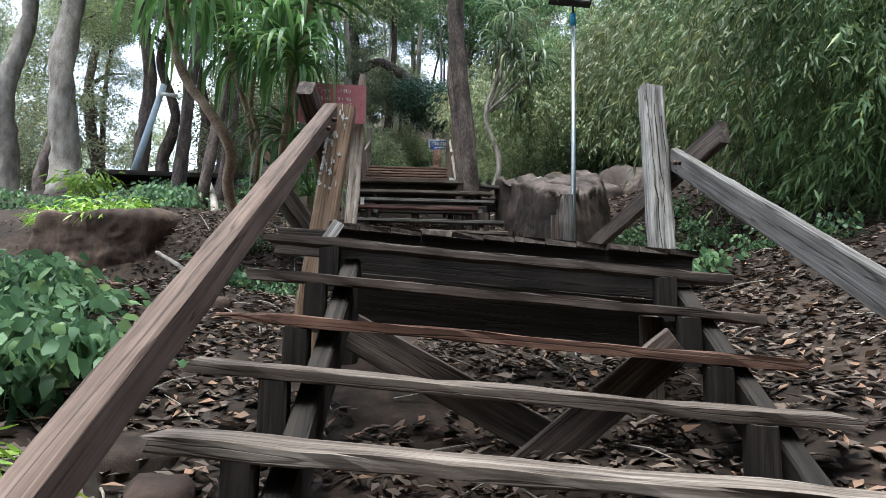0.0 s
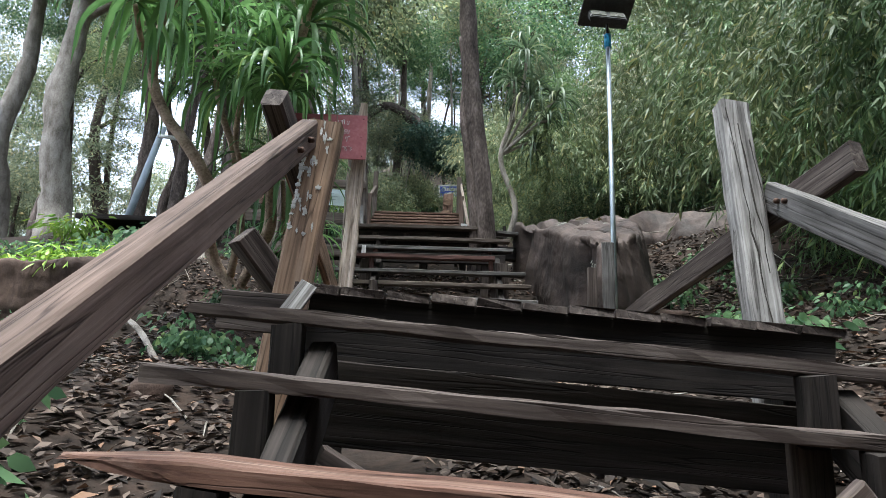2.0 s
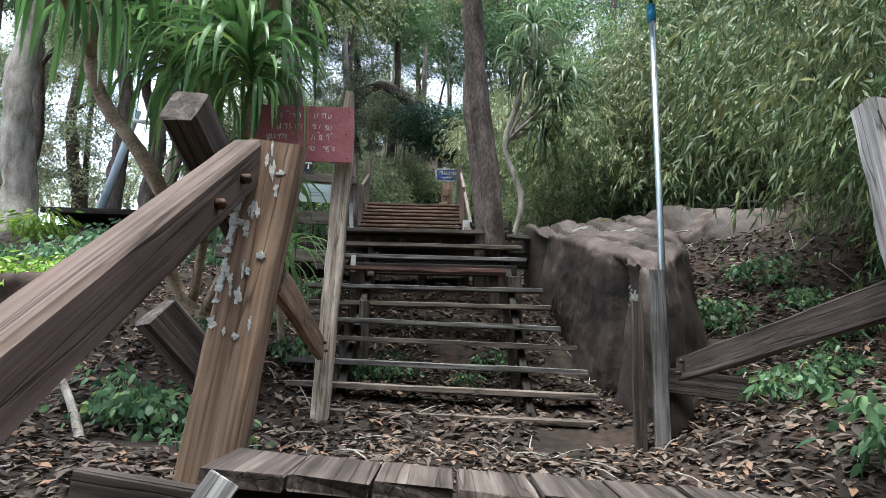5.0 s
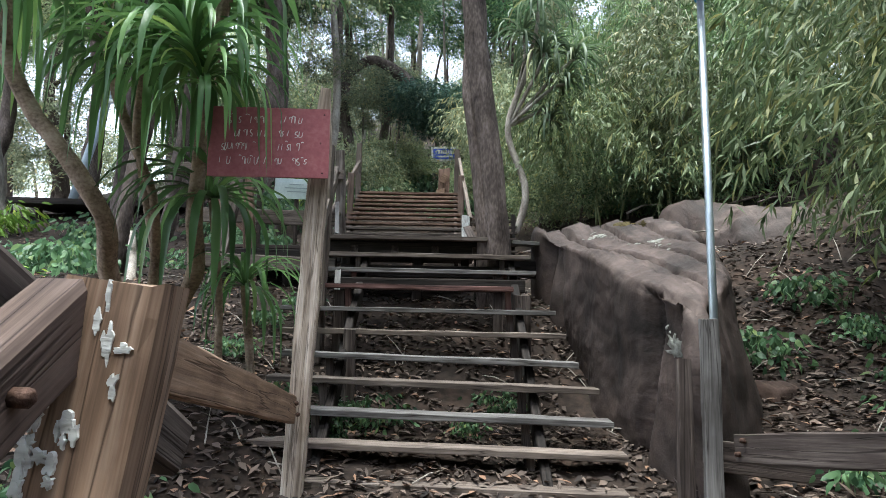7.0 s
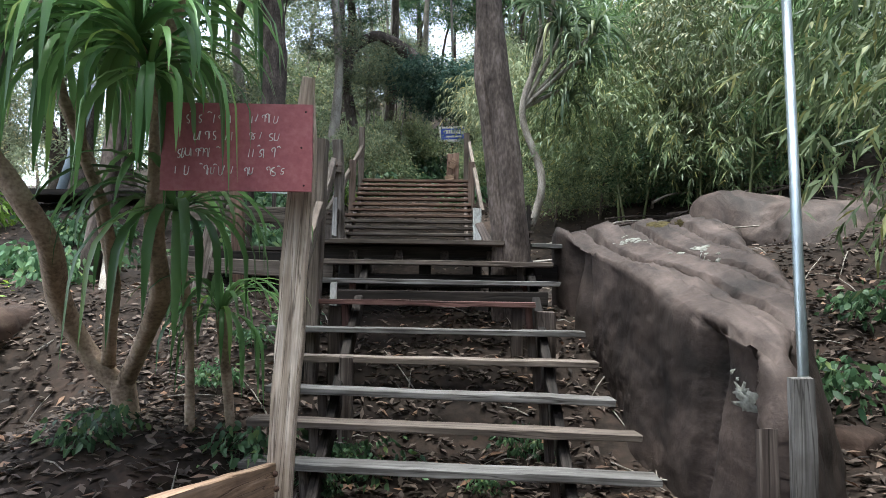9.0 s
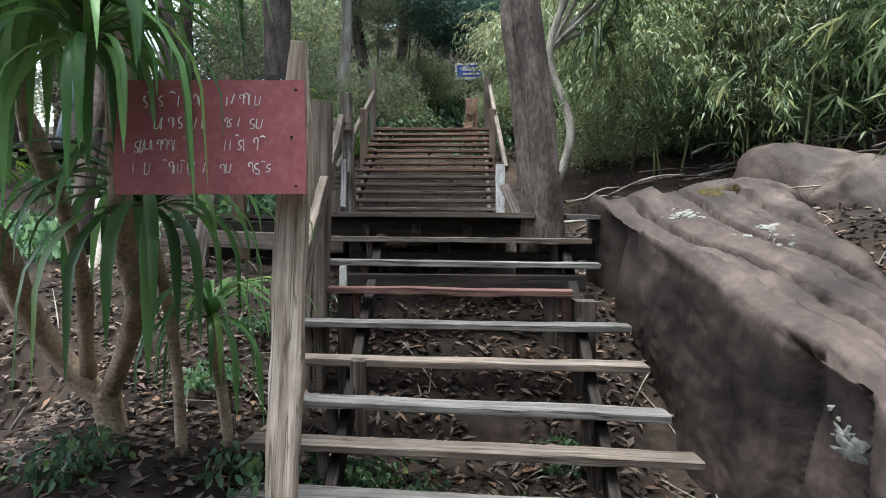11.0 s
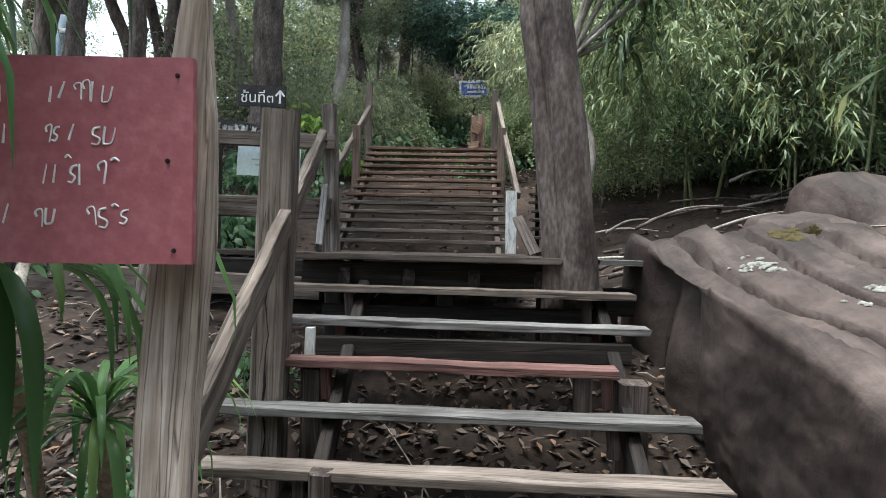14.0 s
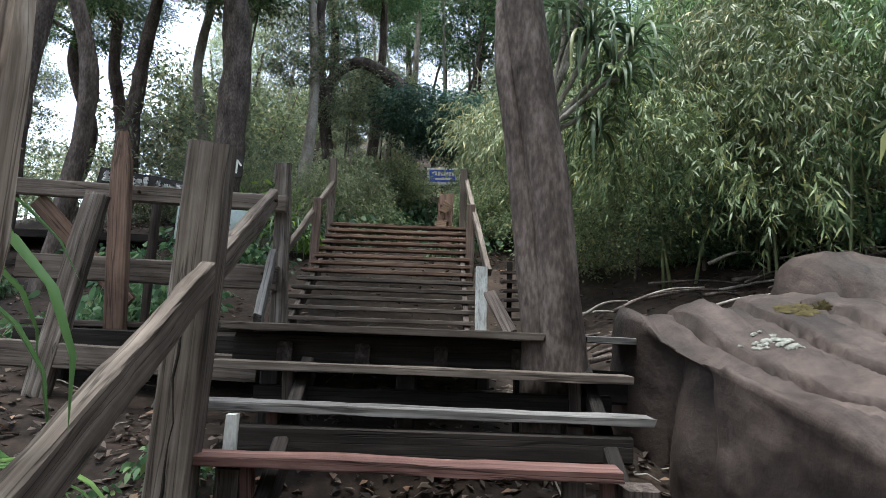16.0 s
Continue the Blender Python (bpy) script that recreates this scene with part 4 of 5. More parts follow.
# ---------------------------------------------------------------- leaves
def leaf_mesh(name, base, way, side, length, width, mat, droop=0.15, full=False):
    """Many leaves, each a pointed blade bent along its middle."""
    n = len(base)
    L, W = np.asarray(length)[:, None], np.asarray(width)[:, None]
    way = way / np.linalg.norm(way, axis=1, keepdims=True)
    side = side - way * (side * way).sum(1, keepdims=True)
    side = side / (np.linalg.norm(side, axis=1, keepdims=True) + 1e-6)
    nor = np.cross(way, side)
    down = np.array([0, 0, -1.0])
    if full:
        low, high = base + way * L * 0.22 + nor * W * 0.2, base + way * L * 0.6 + nor * W * 0.25 + down * L * droop * 0.4
        v = np.stack([base, low + side * W * 0.42, high + side * W * 0.45, base + way * L + down * L * droop, high - side * W * 0.45, low - side * W * 0.42], 1).reshape(-1, 3)
        k = np.arange(n, dtype=np.int32)[:, None] * 6
        loops = np.concatenate([k + 0, k + 1, k + 5, k + 1, k + 2, k + 4, k + 5, k + 2, k + 3, k + 4], 1).ravel()
        starts = (np.arange(n)[:, None] * 10 + np.array([0, 3, 7])).ravel().astype(np.int32)
        me = bpy.data.meshes.new(name)
        me.vertices.add(6 * n), me.loops.add(10 * n), me.polygons.add(3 * n)
        me.vertices.foreach_set("co", v.astype(np.float32).ravel())
        me.loops.foreach_set("vertex_index", loops.astype(np.int32))
        me.polygons.foreach_set("loop_start", starts)
        me.polygons.foreach_set("use_smooth", np.ones(3 * n, dtype=bool))
        me.update(calc_edges=True)
        me.validate()
        me.materials.append(mat)
        return me
    mid = base + way * L * 0.42 + nor * W * 0.35
    v = np.stack([base, mid + side * W * 0.5 - nor * W * 0.25, base + way * L + down * L * droop, mid - side * W * 0.5 - nor * W * 0.25], 1).reshape(-1, 3)
    me = bpy.data.meshes.new(name)
    me.vertices.add(4 * n), me.loops.add(4 * n), me.polygons.add(n)
    me.vertices.foreach_set("co", v.astype(np.float32).ravel())
    me.loops.foreach_set("vertex_index", np.arange(4 * n, dtype=np.int32))
    me.polygons.foreach_set("loop_start", np.arange(0, 4 * n, 4, dtype=np.int32))
    me.update(calc_edges=True)
    me.validate()
    me.materials.append(mat)
    return me


def ball(rng, n):
    v = rng.normal(size=(n, 3))
    return v / np.linalg.norm(v, axis=1, keepdims=True)


def hanging_foliage(name, seed, size, sprays, per, length, width, mat):
    """Drooping sprays of narrow leaves, gathered in uneven tufts."""
    rng = np.random.default_rng(seed)
    tufts = ball(rng, 26) * rng.uniform(0.35, 1.0, (26, 1)) * size
    pick = rng.integers(0, 26, sprays)
    root = tufts[pick] + rng.normal(size=(sprays, 3)) * np.array(size) * 0.17
    out = root / np.array(size)
    out = out / (np.linalg.norm(out, axis=1, keepdims=True) + 1e-6) + rng.normal(size=(sprays, 3)) * 0.5
    out[:, 2] = out[:, 2] * 0.3 + 0.1
    s = rng.uniform(0, 1, (sprays, per, 1))
    pos = root[:, None] + out[:, None] * s * 0.42 + np.array([0, 0, -0.42]) * s ** 2
    way = out[:, None] * (0.55 - 0.3 * s) + np.array([0, 0, -0.75]) + rng.normal(size=(sprays, per, 3)) * 0.42
    m = sprays * per
    return leaf_mesh(name, pos.reshape(-1, 3), way.reshape(-1, 3), rng.normal(size=(m, 3)), rng.uniform(0.6, 1.25, m) * length, rng.uniform(0.7, 1.2, m) * width, mat)


def clump_foliage(name, seed, size, clumps, per, length, width, mat, spread=0.22, full=False):
    """Rounded clumps of broad leaves with gaps between them."""
    rng = np.random.default_rng(seed)
    c = ball(rng, clumps) * rng.uniform(0.3, 1.0, (clumps, 1)) ** 0.6 * size
    off = rng.normal(size=(clumps, per, 3)) * np.array(size) * spread * rng.uniform(0.5, 1.2, (clumps, 1, 1))
    off[..., 2] *= 0.6
    way = off + rng.normal(size=off.shape) * np.array(size) * 0.2 + np.array([0, 0, -0.12])
    m = clumps * per
    return leaf_mesh(name, (c[:, None] + off).reshape(-1, 3), way.reshape(-1, 3), rng.normal(size=(m, 3)), rng.uniform(0.6, 1.3, m) * length, rng.uniform(0.7, 1.2, m) * width, mat, 0.15, full)


def under(parent, name, me, at, size=1.0, turn=0.0, label=""):
    ob = new(name, me)
    ob.parent = parent
    ob.matrix_parent_inverse = parent.matrix_world.inverted()
    ob.matrix_basis = pose(*at, 0, 0, turn) @ Matrix.Diagonal((size, size, size, 1))
    return tagged(ob, label)


BAMBOO_SET = [hanging_foliage("bamboo_foliage", 10 + k, (1.25, 1.25, 1.35), 540, 19, 0.142, 0.0225, (BAMBOO, BAMBOO_OLIVE, BAMBOO_PALE, BAMBOO)[k]) for k in range(4)]
CROWN_SET = [clump_foliage("crown", 20 + k, (1.7, 1.7, 1.2), 60, 95, 0.13, 0.055, (GREEN, OLIVE, GREEN, OLIVE)[k]) for k in range(4)]
DARK_SET = [clump_foliage("crown", 30 + k, (1.3, 1.3, 0.9), 55, 90, 0.10, 0.05, (OLIVE, HAZE_LEAF)[k], 0.18) for k in range(2)]
TEAL_CROWN = clump_foliage("crown", 36, (1.15, 1.0, 0.75), 60, 110, 0.10, 0.045, TEAL, 0.2)
SHRUB_SET = [clump_foliage("foliage", 40 + k, (0.30, 0.30, 0.2), 18, 15, 0.085, 0.048, GREEN, 0.32, True) for k in range(3)]
BRIGHT_SET = [clump_foliage("foliage", 50 + k, (0.5, 0.5, 0.35), 20, 18, 0.2, 0.045, BRIGHT, 0.3, True) for k in range(2)]
FAR_SET = [clump_foliage("crown", 60 + k, (3.0, 3.0, 2.8), 90, 52, 0.22, 0.085, (OLIVE, HAZE_LEAF, HAZE_LEAF)[k], 0.16) for k in range(3)]


# ---------------------------------------------------------------- strap-leaved plants
def strap_head(seed, count, length, width, bm=None, at=(0, 0, 0), spread=1.0):
    """A rosette of long arching strap leaves."""
    rg = random.Random(seed)
    bm = bm or bmesh.new()
    for k in range(count):
        a = k * 2.39996 + rg.uniform(-0.3, 0.3)
        lift = rg.uniform(-0.25, 1.15) if k < count * 0.75 else rg.uniform(0.9, 1.4)
        L, W = length * rg.uniform(0.65, 1.15), width * rg.uniform(0.75, 1.15)
        d = Vector((math.cos(a), math.sin(a), 0))
        s = Vector((-math.sin(a), math.cos(a), 0))
        p, ang, rows = Vector(at) + d * 0.02, lift, []
        n = 8
        for i in range(n + 1):
            f = i / n
            w = W * (0.55 + 1.1 * f) if f < 0.35 else W * 0.95 * (1 - ((f - 0.35) / 0.65) ** 2.2) + 0.001
            nrm = Vector((-d.x * math.sin(ang), -d.y * math.sin(ang), math.cos(ang)))
            rows.append((bm.verts.new(p - s * w / 2 + nrm * w * 0.18), bm.verts.new(p), bm.verts.new(p + s * w / 2 + nrm * w * 0.18)))
            p = p + (d * math.cos(ang) * spread + Vector((0, 0, math.sin(ang)))) * L / n
            ang -= (2.5 + 0.6 * rg.random()) / n * (0.95 - 0.1 * f) * 1.05
            ang = max(ang, -1.5)
        for r0, r1 in zip(rows, rows[1:]):
            bm.faces.new((r0[0], r0[1], r1[1], r1[0])), bm.faces.new((r0[1], r0[2], r1[2], r1[1]))
    return bm


def head_mesh(seed, count, length, width, mat=None):
    bm = strap_head(seed, count, length, width)
    me = bpy.data.meshes.new("leaf_head")
    bm.to_mesh(me)
    bm.free()
    for p in me.polygons:
        p.use_smooth = True
    me.materials.append(mat or STRAP)
    return me


FAR_HEADS = [head_mesh(k + 5, 40, 0.9, 0.045, STRAP_DULL) for k in range(3)]
HEADS = [head_mesh(k, 40, 1.0, 0.055) for k in range(3)]
strap = thing("dracaena_tree", (-2.08, 7.2, 2.2), "branching shrub with bare tan stems and long drooping strap leaves", "tree")
STEMS = [
    ([(-2.42, 7.8, 2.0), (-2.46, 7.8, 2.3), (-2.52, 7.8, 2.62)], 0.095, 0.08),
    ([(-2.52, 7.8, 2.56), (-2.76, 7.75, 2.84), (-2.80, 7.5, 3.2), (-2.67, 7.2, 3.5), (-2.75, 7.05, 3.76), (-2.98, 7.0, 4.08), (-3.16, 7.0, 4.3), (-3.33, 6.95, 4.7), (-3.32, 6.9, 5.15), (-3.1, 6.8, 5.7), (-2.9, 6.7, 6.4)], 0.072, 0.05),
    ([(-2.5, 7.8, 2.58), (-2.28, 7.65, 2.94), (-2.08, 7.4, 3.22), (-2.03, 7.2, 3.56), (-1.96, 7.05, 3.9), (-1.9, 6.95, 4.3), (-1.84, 6.9, 4.7), (-1.72, 6.8, 5.2), (-1.5, 6.6, 5.8), (-1.3, 6.5, 6.4)], 0.062, 0.046),
    ([(-2.6, 7.78, 2.72), (-2.5, 7.6, 3.0), (-2.44, 7.5, 3.3), (-2.5, 7.45, 3.66), (-2.52, 7.3, 4.04), (-2.68, 7.2, 4.5), (-2.8, 7.2, 5.1), (-2.9, 7.5, 5.7)], 0.045, 0.032),
    ([(-2.44, 7.5, 3.3), (-2.34, 7.2, 3.7), (-2.42, 7.05, 4.1), (-2.3, 6.9, 4.6), (-2.05, 6.85, 4.8)], 0.034, 0.024),
    ([(-1.93, 7.6, 2.2), (-1.93, 7.5, 3.0), (-1.92, 7.22, 3.7)], 0.035, 0.025),
    ([(-1.72, 7.75, 2.3), (-1.75, 7.7, 2.7), (-1.78, 7.65, 3.1)], 0.035, 0.03),
    ([(-3.33, 6.95, 4.75), (-2.95, 6.3, 4.95), (-2.5, 5.7, 4.9)], 0.03, 0.022),
    ([(-3.33, 6.95, 4.75), (-3.2, 6.4, 4.85), (-3.0, 5.9, 4.9)], 0.03, 0.022),
    ([(-1.9, 6.95, 4.25), (-1.8, 6.65, 4.38), (-1.74, 6.36, 4.42)], 0.028, 0.022),
]
for k, (pts, r0, r1) in enumerate(STEMS):
    part("stem", curve_tube(pts, r0, r1, 12, 0.3, k, 7), BARK_TAN, strap, smooth=True)
for k, (x, y, z, s) in enumerate(((-1.74, 6.36, 4.45, 0.95), (-1.70, 6.42, 4.3, 0.75), (-2.05, 6.85, 4.85, 1.15), (-3.2, 6.85, 5.2, 1.15), (-1.7, 6.8, 5.25, 1.15), (-2.85, 7.4, 5.65, 1.2), (-1.92, 7.22, 3.72, 1.1), (-1.78, 7.65, 3.1, 0.75), (-2.5, 5.7, 4.95, 1.05), (-3.0, 5.9, 4.95, 1.1), (-1.4, 6.55, 6.0, 1.2), (-2.95, 6.7, 6.2, 1.25), (-2.7, 7.2, 4.8, 1.1), (-2.3, 6.9, 4.55, 0.9))):
    under(strap, "leaf_head", HEADS[k % 3], (x, y, z), s, 40 * k)

def strap_tree(base, top, heads, r, label, seed):
    t = thing("dracaena_tree", base, label, "tree")
    b, c = Vector(base), Vector(top)
    part("stem", curve_tube([b, b.lerp(c, 0.35) + Vector((0.25, 0, 0)), b.lerp(c, 0.7) + Vector((-0.2, 0.1, 0)), c], r, r * 0.6, 10, 0.2, seed), BARK_PALE, t, smooth=True)
    for k, (dx, dy, dz, s) in enumerate(heads):
        h = c + Vector((dx, dy, dz))
        part("stem", curve_tube([b.lerp(c, 0.72) + Vector((-0.2, 0.1, 0)), c.lerp(h, 0.6) + Vector((0, 0, -0.2)), h], r * 0.5, r * 0.4, 8, 0.2, seed + k), BARK_PALE, t, smooth=True)
        under(t, "leaf_head", FAR_HEADS[k % 3], h, s, 55 * k)

strap_tree((0.78, 13.0, 3.8), (1.2, 13.0, 7.2), ((0.3, 0, 0.35, 1.2), (0.65, 0, -0.2, 1.1), (-0.05, 0.2, 0.8, 1.1), (0.45, 0.3, -0.75, 1.1), (0.85, 0.1, 0.3, 1.2), (0.2, -0.1, 1.3, 1.2)), 0.075, "pale-stemmed tree with spiky strap-leaf heads", 3)
strap_tree((-3.0, 15.2, 4.8), (-2.9, 15.2, 5.25), ((0, 0, 0.1, 1.0), (0.3, 0, 0, 0.9)), 0.05, "low bright strap-leaved plant", 5)
strap_tree((3.4, 19.0, 6.6), (3.2, 19.0, 9.3), ((0, 0, 0.3, 1.7), (0.6, 0, -0.6, 1.6), (-0.5, 0, -0.4, 1.6)), 0.1, "pale-stemmed tree with spiky strap-leaf heads", 7)

# ---------------------------------------------------------------- trees
def tree(base, height, r, mat, label, seed, lean=(0, 0), crowns=6, low=0.55, crown_set=None, size=1.0, spread=2.2):
    rg = random.Random(seed)
    b = Vector(base) - Vector((0, 0, 0.3))
    t = thing("tree", base, label, "tree")
    top = b + Vector((lean[0], lean[1], height))
    pts = [b.lerp(top, f) + Vector((rg.uniform(-1, 1), rg.uniform(-1, 1), 0)) * (0.035 * height * math.sin(f * 3.1)) for f in (0, 0.12, 0.3, 0.5, 0.7, 0.86, 1)]
    line = smooth_line(pts, 6)
    k = len(line) - 1
    radii = [r * (1.35 - 2.9 * f if f < 0.12 else 1.0 - 0.72 * (f - 0.12) / 0.88) for f in (i / k for i in range(k + 1))]
    part("trunk", tube(line, radii, 14, 0.35, seed), mat, t, smooth=True)
    for j in range(crowns):
        f = rg.uniform(low, 1.0)
        root = line[int(f * k)]
        a = rg.uniform(0, 6.28)
        tip = root + Vector((math.cos(a), math.sin(a), rg.uniform(0.1, 0.7))) * spread * rg.uniform(0.45, 1.0)
        mid = root.lerp(tip, 0.5) + Vector((0, 0, rg.uniform(-0.1, 0.3))) * spread * 0.3
        part("branch", curve_tube([root, mid, tip], r * 0.38, r * 0.08, 7, 0.3, seed + j, 5), mat, t, smooth=True)
        under(t, "crown", (crown_set or CROWN_SET)[(seed + j) % len(crown_set or CROWN_SET)], tip, size * rg.uniform(0.8, 1.25), rg.uniform(0, 360))
    return t

G = ground_height
main = thing("tree", (0.38, 9.45, 2.8), "tall brown tree with a fused side stem growing through the landing", "tree")
TRUNK = [(0.40, 9.47, 2.5), (0.385, 9.46, 3.2), (0.38, 9.46, 3.75), (0.32, 9.5, 4.5), (0.19, 9.54, 5.5), (0.10, 9.58, 6.7), (0.02, 9.65, 8.2), (-0.1, 9.8, 11.0)]
part("trunk", curve_tube(TRUNK, 0.165, 0.12, 20, 0.22, 3, 8), BARK, main, smooth=True)
part("side_stem", curve_tube([(x - 0.155, y - 0.03, z) for x, y, z in TRUNK[:5]] + [(0.06, 9.62, 6.2), (-0.02, 9.66, 6.9)], 0.08, 0.05, 14, 0.25, 4, 8), BARK, main, smooth=True)
# High crowns out of view; the last two are added to shade the stairs.
for k, (x, y, z) in enumerate(((0.5, 9.2, 11.8), (-2.6, 6.6, 11.2), (2.3, 6.2, 11.3))):
    part("branch", curve_tube([(-0.08, 9.75, 10.4), ((x - 0.1) / 2, (y + 9.75) / 2, 10.9), (x, y, z)], 0.06, 0.02, 8, 0.2, k), BARK, main, smooth=True)
    under(main, "crown", CROWN_SET[k % 4], (x, y, z), 0.8 if k else 1.0, 70 * k)

tree((-4.6, 17.0, G(-4.6, 17)), 13, 0.3, BARK, "tall straight brown tree", 11, (0.5, 0), 6, 0.6)
tree((-6.1, 20.0, G(-6.1, 20)), 14, 0.14, BARK_PALE, "slender pale forest tree", 12, (0.2, 0), 5, 0.65)
hooked = tree((-3.15, 20.6, G(-3.15, 20.6)), 12, 0.17, BARK, "dark tree with a hooked limb", 13, (-0.3, 0), 6, 0.6)
part("hooked_limb", curve_tube([(-3.28, 20.5, 8.6), (-3.33, 20.4, 9.4), (-3.22, 20.4, 10.2), (-2.6, 20.4, 10.68), (-2.05, 20.4, 10.5), (-1.6, 20.4, 10.2), (-1.3, 20.35, 9.95)], 0.10, 0.19, 12, 0.45, 5), BARK, hooked, smooth=True)
for x, y, z, k in ((-0.9, 20.2, 9.2, 1.0), (0.1, 20.4, 9.1, 1.0), (-0.4, 20.0, 8.7, 0.8)):
    under(hooked, "crown", TEAL_CROWN, (x, y, z), k, 90 * k + 40 * x)
LEFT = [(-9.9, 15.3, 0.36, 1), (-12.3, 16.2, 0.3, 1), (-9.6, 18.2, 0.24, 0), (-4.3, 10.2, 0.1, 0), (-6.6, 14.2, 0.16, 0), (-7.2, 18.5, 0.2, 0), (-5.2, 13.3, 0.12, 0), (-3.4, 18.8, 0.14, 1), (-2.6, 22.5, 0.16, 0),
        (-9.0, 22.0, 0.22, 0), (-11.5, 24.0, 0.24, 0), (-7.0, 25.5, 0.2, 1), (-4.6, 26.0, 0.2, 0), (-14.5, 21.0, 0.25, 0), (-16.0, 27.0, 0.3, 0), (-1.2, 27.5, 0.16, 1)]
for k, (x, y, r, pale) in enumerate(LEFT):
    rg = random.Random(k + 300)
    tree((x, y, G(x, y)), rg.uniform(9, 13), r, BARK_PALE if pale else BARK, "pale-barked tree with a flared base" if pale else "dark slender forest tree", 30 + k, (rg.uniform(-0.8, 0.8), rg.uniform(-0.5, 0.5)), 5, 0.5, size=0.75, spread=2.6)
RIGHT = [(1.9, 21.5, 0.12), (2.4, 25.2, 0.14), (3.6, 23.5, 0.16), (5.6, 20.5, 0.18), (7.6, 18.0, 0.15), (0.2, 29.0, 0.18), (2.6, 28.5, 0.18), (5.2, 27.0, 0.2), (8.5, 24.0, 0.2), (11.0, 20.0, 0.2)]
for k, (x, y, r) in enumerate(RIGHT):
    rg = random.Random(k + 400)
    tree((x, y, G(x, y)), rg.uniform(8, 11), r, BARK, "dark slender forest tree", 60 + k, (rg.uniform(-1, 1), 0), 2, 0.7, size=1.1, spread=2.2)
# Unseen trees behind the camera, added to keep light off the front faces.
for k in range(20):
    rg = random.Random(k + 800)
    x, y = (-20 + 2.1 * k + rg.uniform(-0.6, 0.6)), rg.uniform(-14, -8)
    tree((x, y, G(x, y)), rg.uniform(10, 14), 0.2, BARK, "unseen leafy tree added behind the camera to block light", 90 + k, (rg.uniform(-0.5, 0.5), rg.uniform(0, 0.5)), 7, 0.25, size=1.9, spread=2.4)
# Three more trees with crowns above the view, added as shade for the stairs.
for k, (x, y) in enumerate(((6.2, 3.2), (-6.2, 2.0), (-0.5, -4.5))):
    tree((x, y, G(x, y)), 12 + k % 3, 0.24, BARK, "tall tree added out of view to shade the stairs", 130 + k, (-0.12 * x, 0.4), 5, 0.72, size=0.9, spread=3.0)
# thin bare saplings up the hill
for k in range(26):
    rg = random.Random(k + 500)
    x, y = -0.5 + rg.choice((-1, 1)) * rg.uniform(1.4, 5), rg.uniform(17, 30)
    t = thing("sapling", (x, y, G(x, y)), "thin pale leafless forest sapling", "tree", "saplings on the hill")
    h = rg.uniform(2.5, 6)
    b = Vector((x, y, G(x, y) - 0.2))
    part("stem", curve_tube([b, b + Vector((rg.uniform(-0.3, 0.3), 0, h * 0.5)), b + Vector((rg.uniform(-0.7, 0.7), 0, h))], rg.uniform(0.03, 0.07), 0.015, 7, 0.2, k), BARK_PALE if k % 2 else BARK, t, smooth=True)
    if k % 2:
        under(t, "crown", DARK_SET[k % 2], b + Vector((0, 0, h)), 0.7, 60 * k)
for k in range(16):
    rg = random.Random(k + 560)
    x, y = rg.uniform(-4.2, 2.6), rg.uniform(25.5, 33)
    t = thing("tree", (x, y, G(x, y)), "slim straight pale-barked forest tree", "tree", "slim trees behind the stairs")
    h = rg.uniform(6, 11)
    b = Vector((x, y, G(x, y) - 0.2))
    part("trunk", curve_tube([b, b + Vector((rg.uniform(-0.25, 0.25), 0, h * 0.5)), b + Vector((rg.uniform(-0.6, 0.6), 0, h))], rg.uniform(0.06, 0.11), 0.04, 8, 0.2, k), BARK_PALE if k % 3 else BARK, t, smooth=True)
    under(t, "crown", CROWN_SET[k % 4], b + Vector((0, 0, h)), 0.6, 60 * k)
# the woods up the hill
rng = random.Random(9)
for k in range(96):
    x = rng.uniform(-36, 26)
    y = 22 + 30 * rng.random() ** 1.3
    if abs(x + 0.4) < 1.9 and y < 30 or x < -13 and k % 2:
        continue
    z = G(x, y)
    t = thing("tree", (x, y, z), "bushy hillside tree with leaves paled for haze", "tree", "trees up the hill")
    h = rng.uniform(1.4, 3.4)
    part("trunk", curve_tube([(x, y, z - 0.3), (x + rng.uniform(-0.3, 0.3), y, z + h * 0.5), (x + rng.uniform(-0.5, 0.5), y, z + h + 1.5)], 0.13, 0.05, 8, 0.2, k), BARK_PALE if k % 3 == 0 else BARK, t, smooth=True)
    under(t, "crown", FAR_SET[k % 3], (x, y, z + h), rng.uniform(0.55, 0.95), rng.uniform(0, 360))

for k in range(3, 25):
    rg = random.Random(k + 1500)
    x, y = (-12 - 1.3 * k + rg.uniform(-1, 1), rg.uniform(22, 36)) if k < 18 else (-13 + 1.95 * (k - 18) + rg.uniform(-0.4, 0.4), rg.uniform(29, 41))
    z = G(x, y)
    t = thing("tree", (x, y, z), "tall forest tree with haze-paled leaves and a thin trunk", "tree", "tall trees in the distance")
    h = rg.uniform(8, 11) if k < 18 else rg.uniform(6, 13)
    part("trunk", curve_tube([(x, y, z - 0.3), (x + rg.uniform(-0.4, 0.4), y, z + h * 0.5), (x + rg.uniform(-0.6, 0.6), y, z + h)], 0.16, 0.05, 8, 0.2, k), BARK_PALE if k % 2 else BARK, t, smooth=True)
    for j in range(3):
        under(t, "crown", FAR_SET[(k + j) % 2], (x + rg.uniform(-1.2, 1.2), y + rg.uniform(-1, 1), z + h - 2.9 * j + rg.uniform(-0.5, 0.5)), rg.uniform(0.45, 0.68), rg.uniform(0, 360))

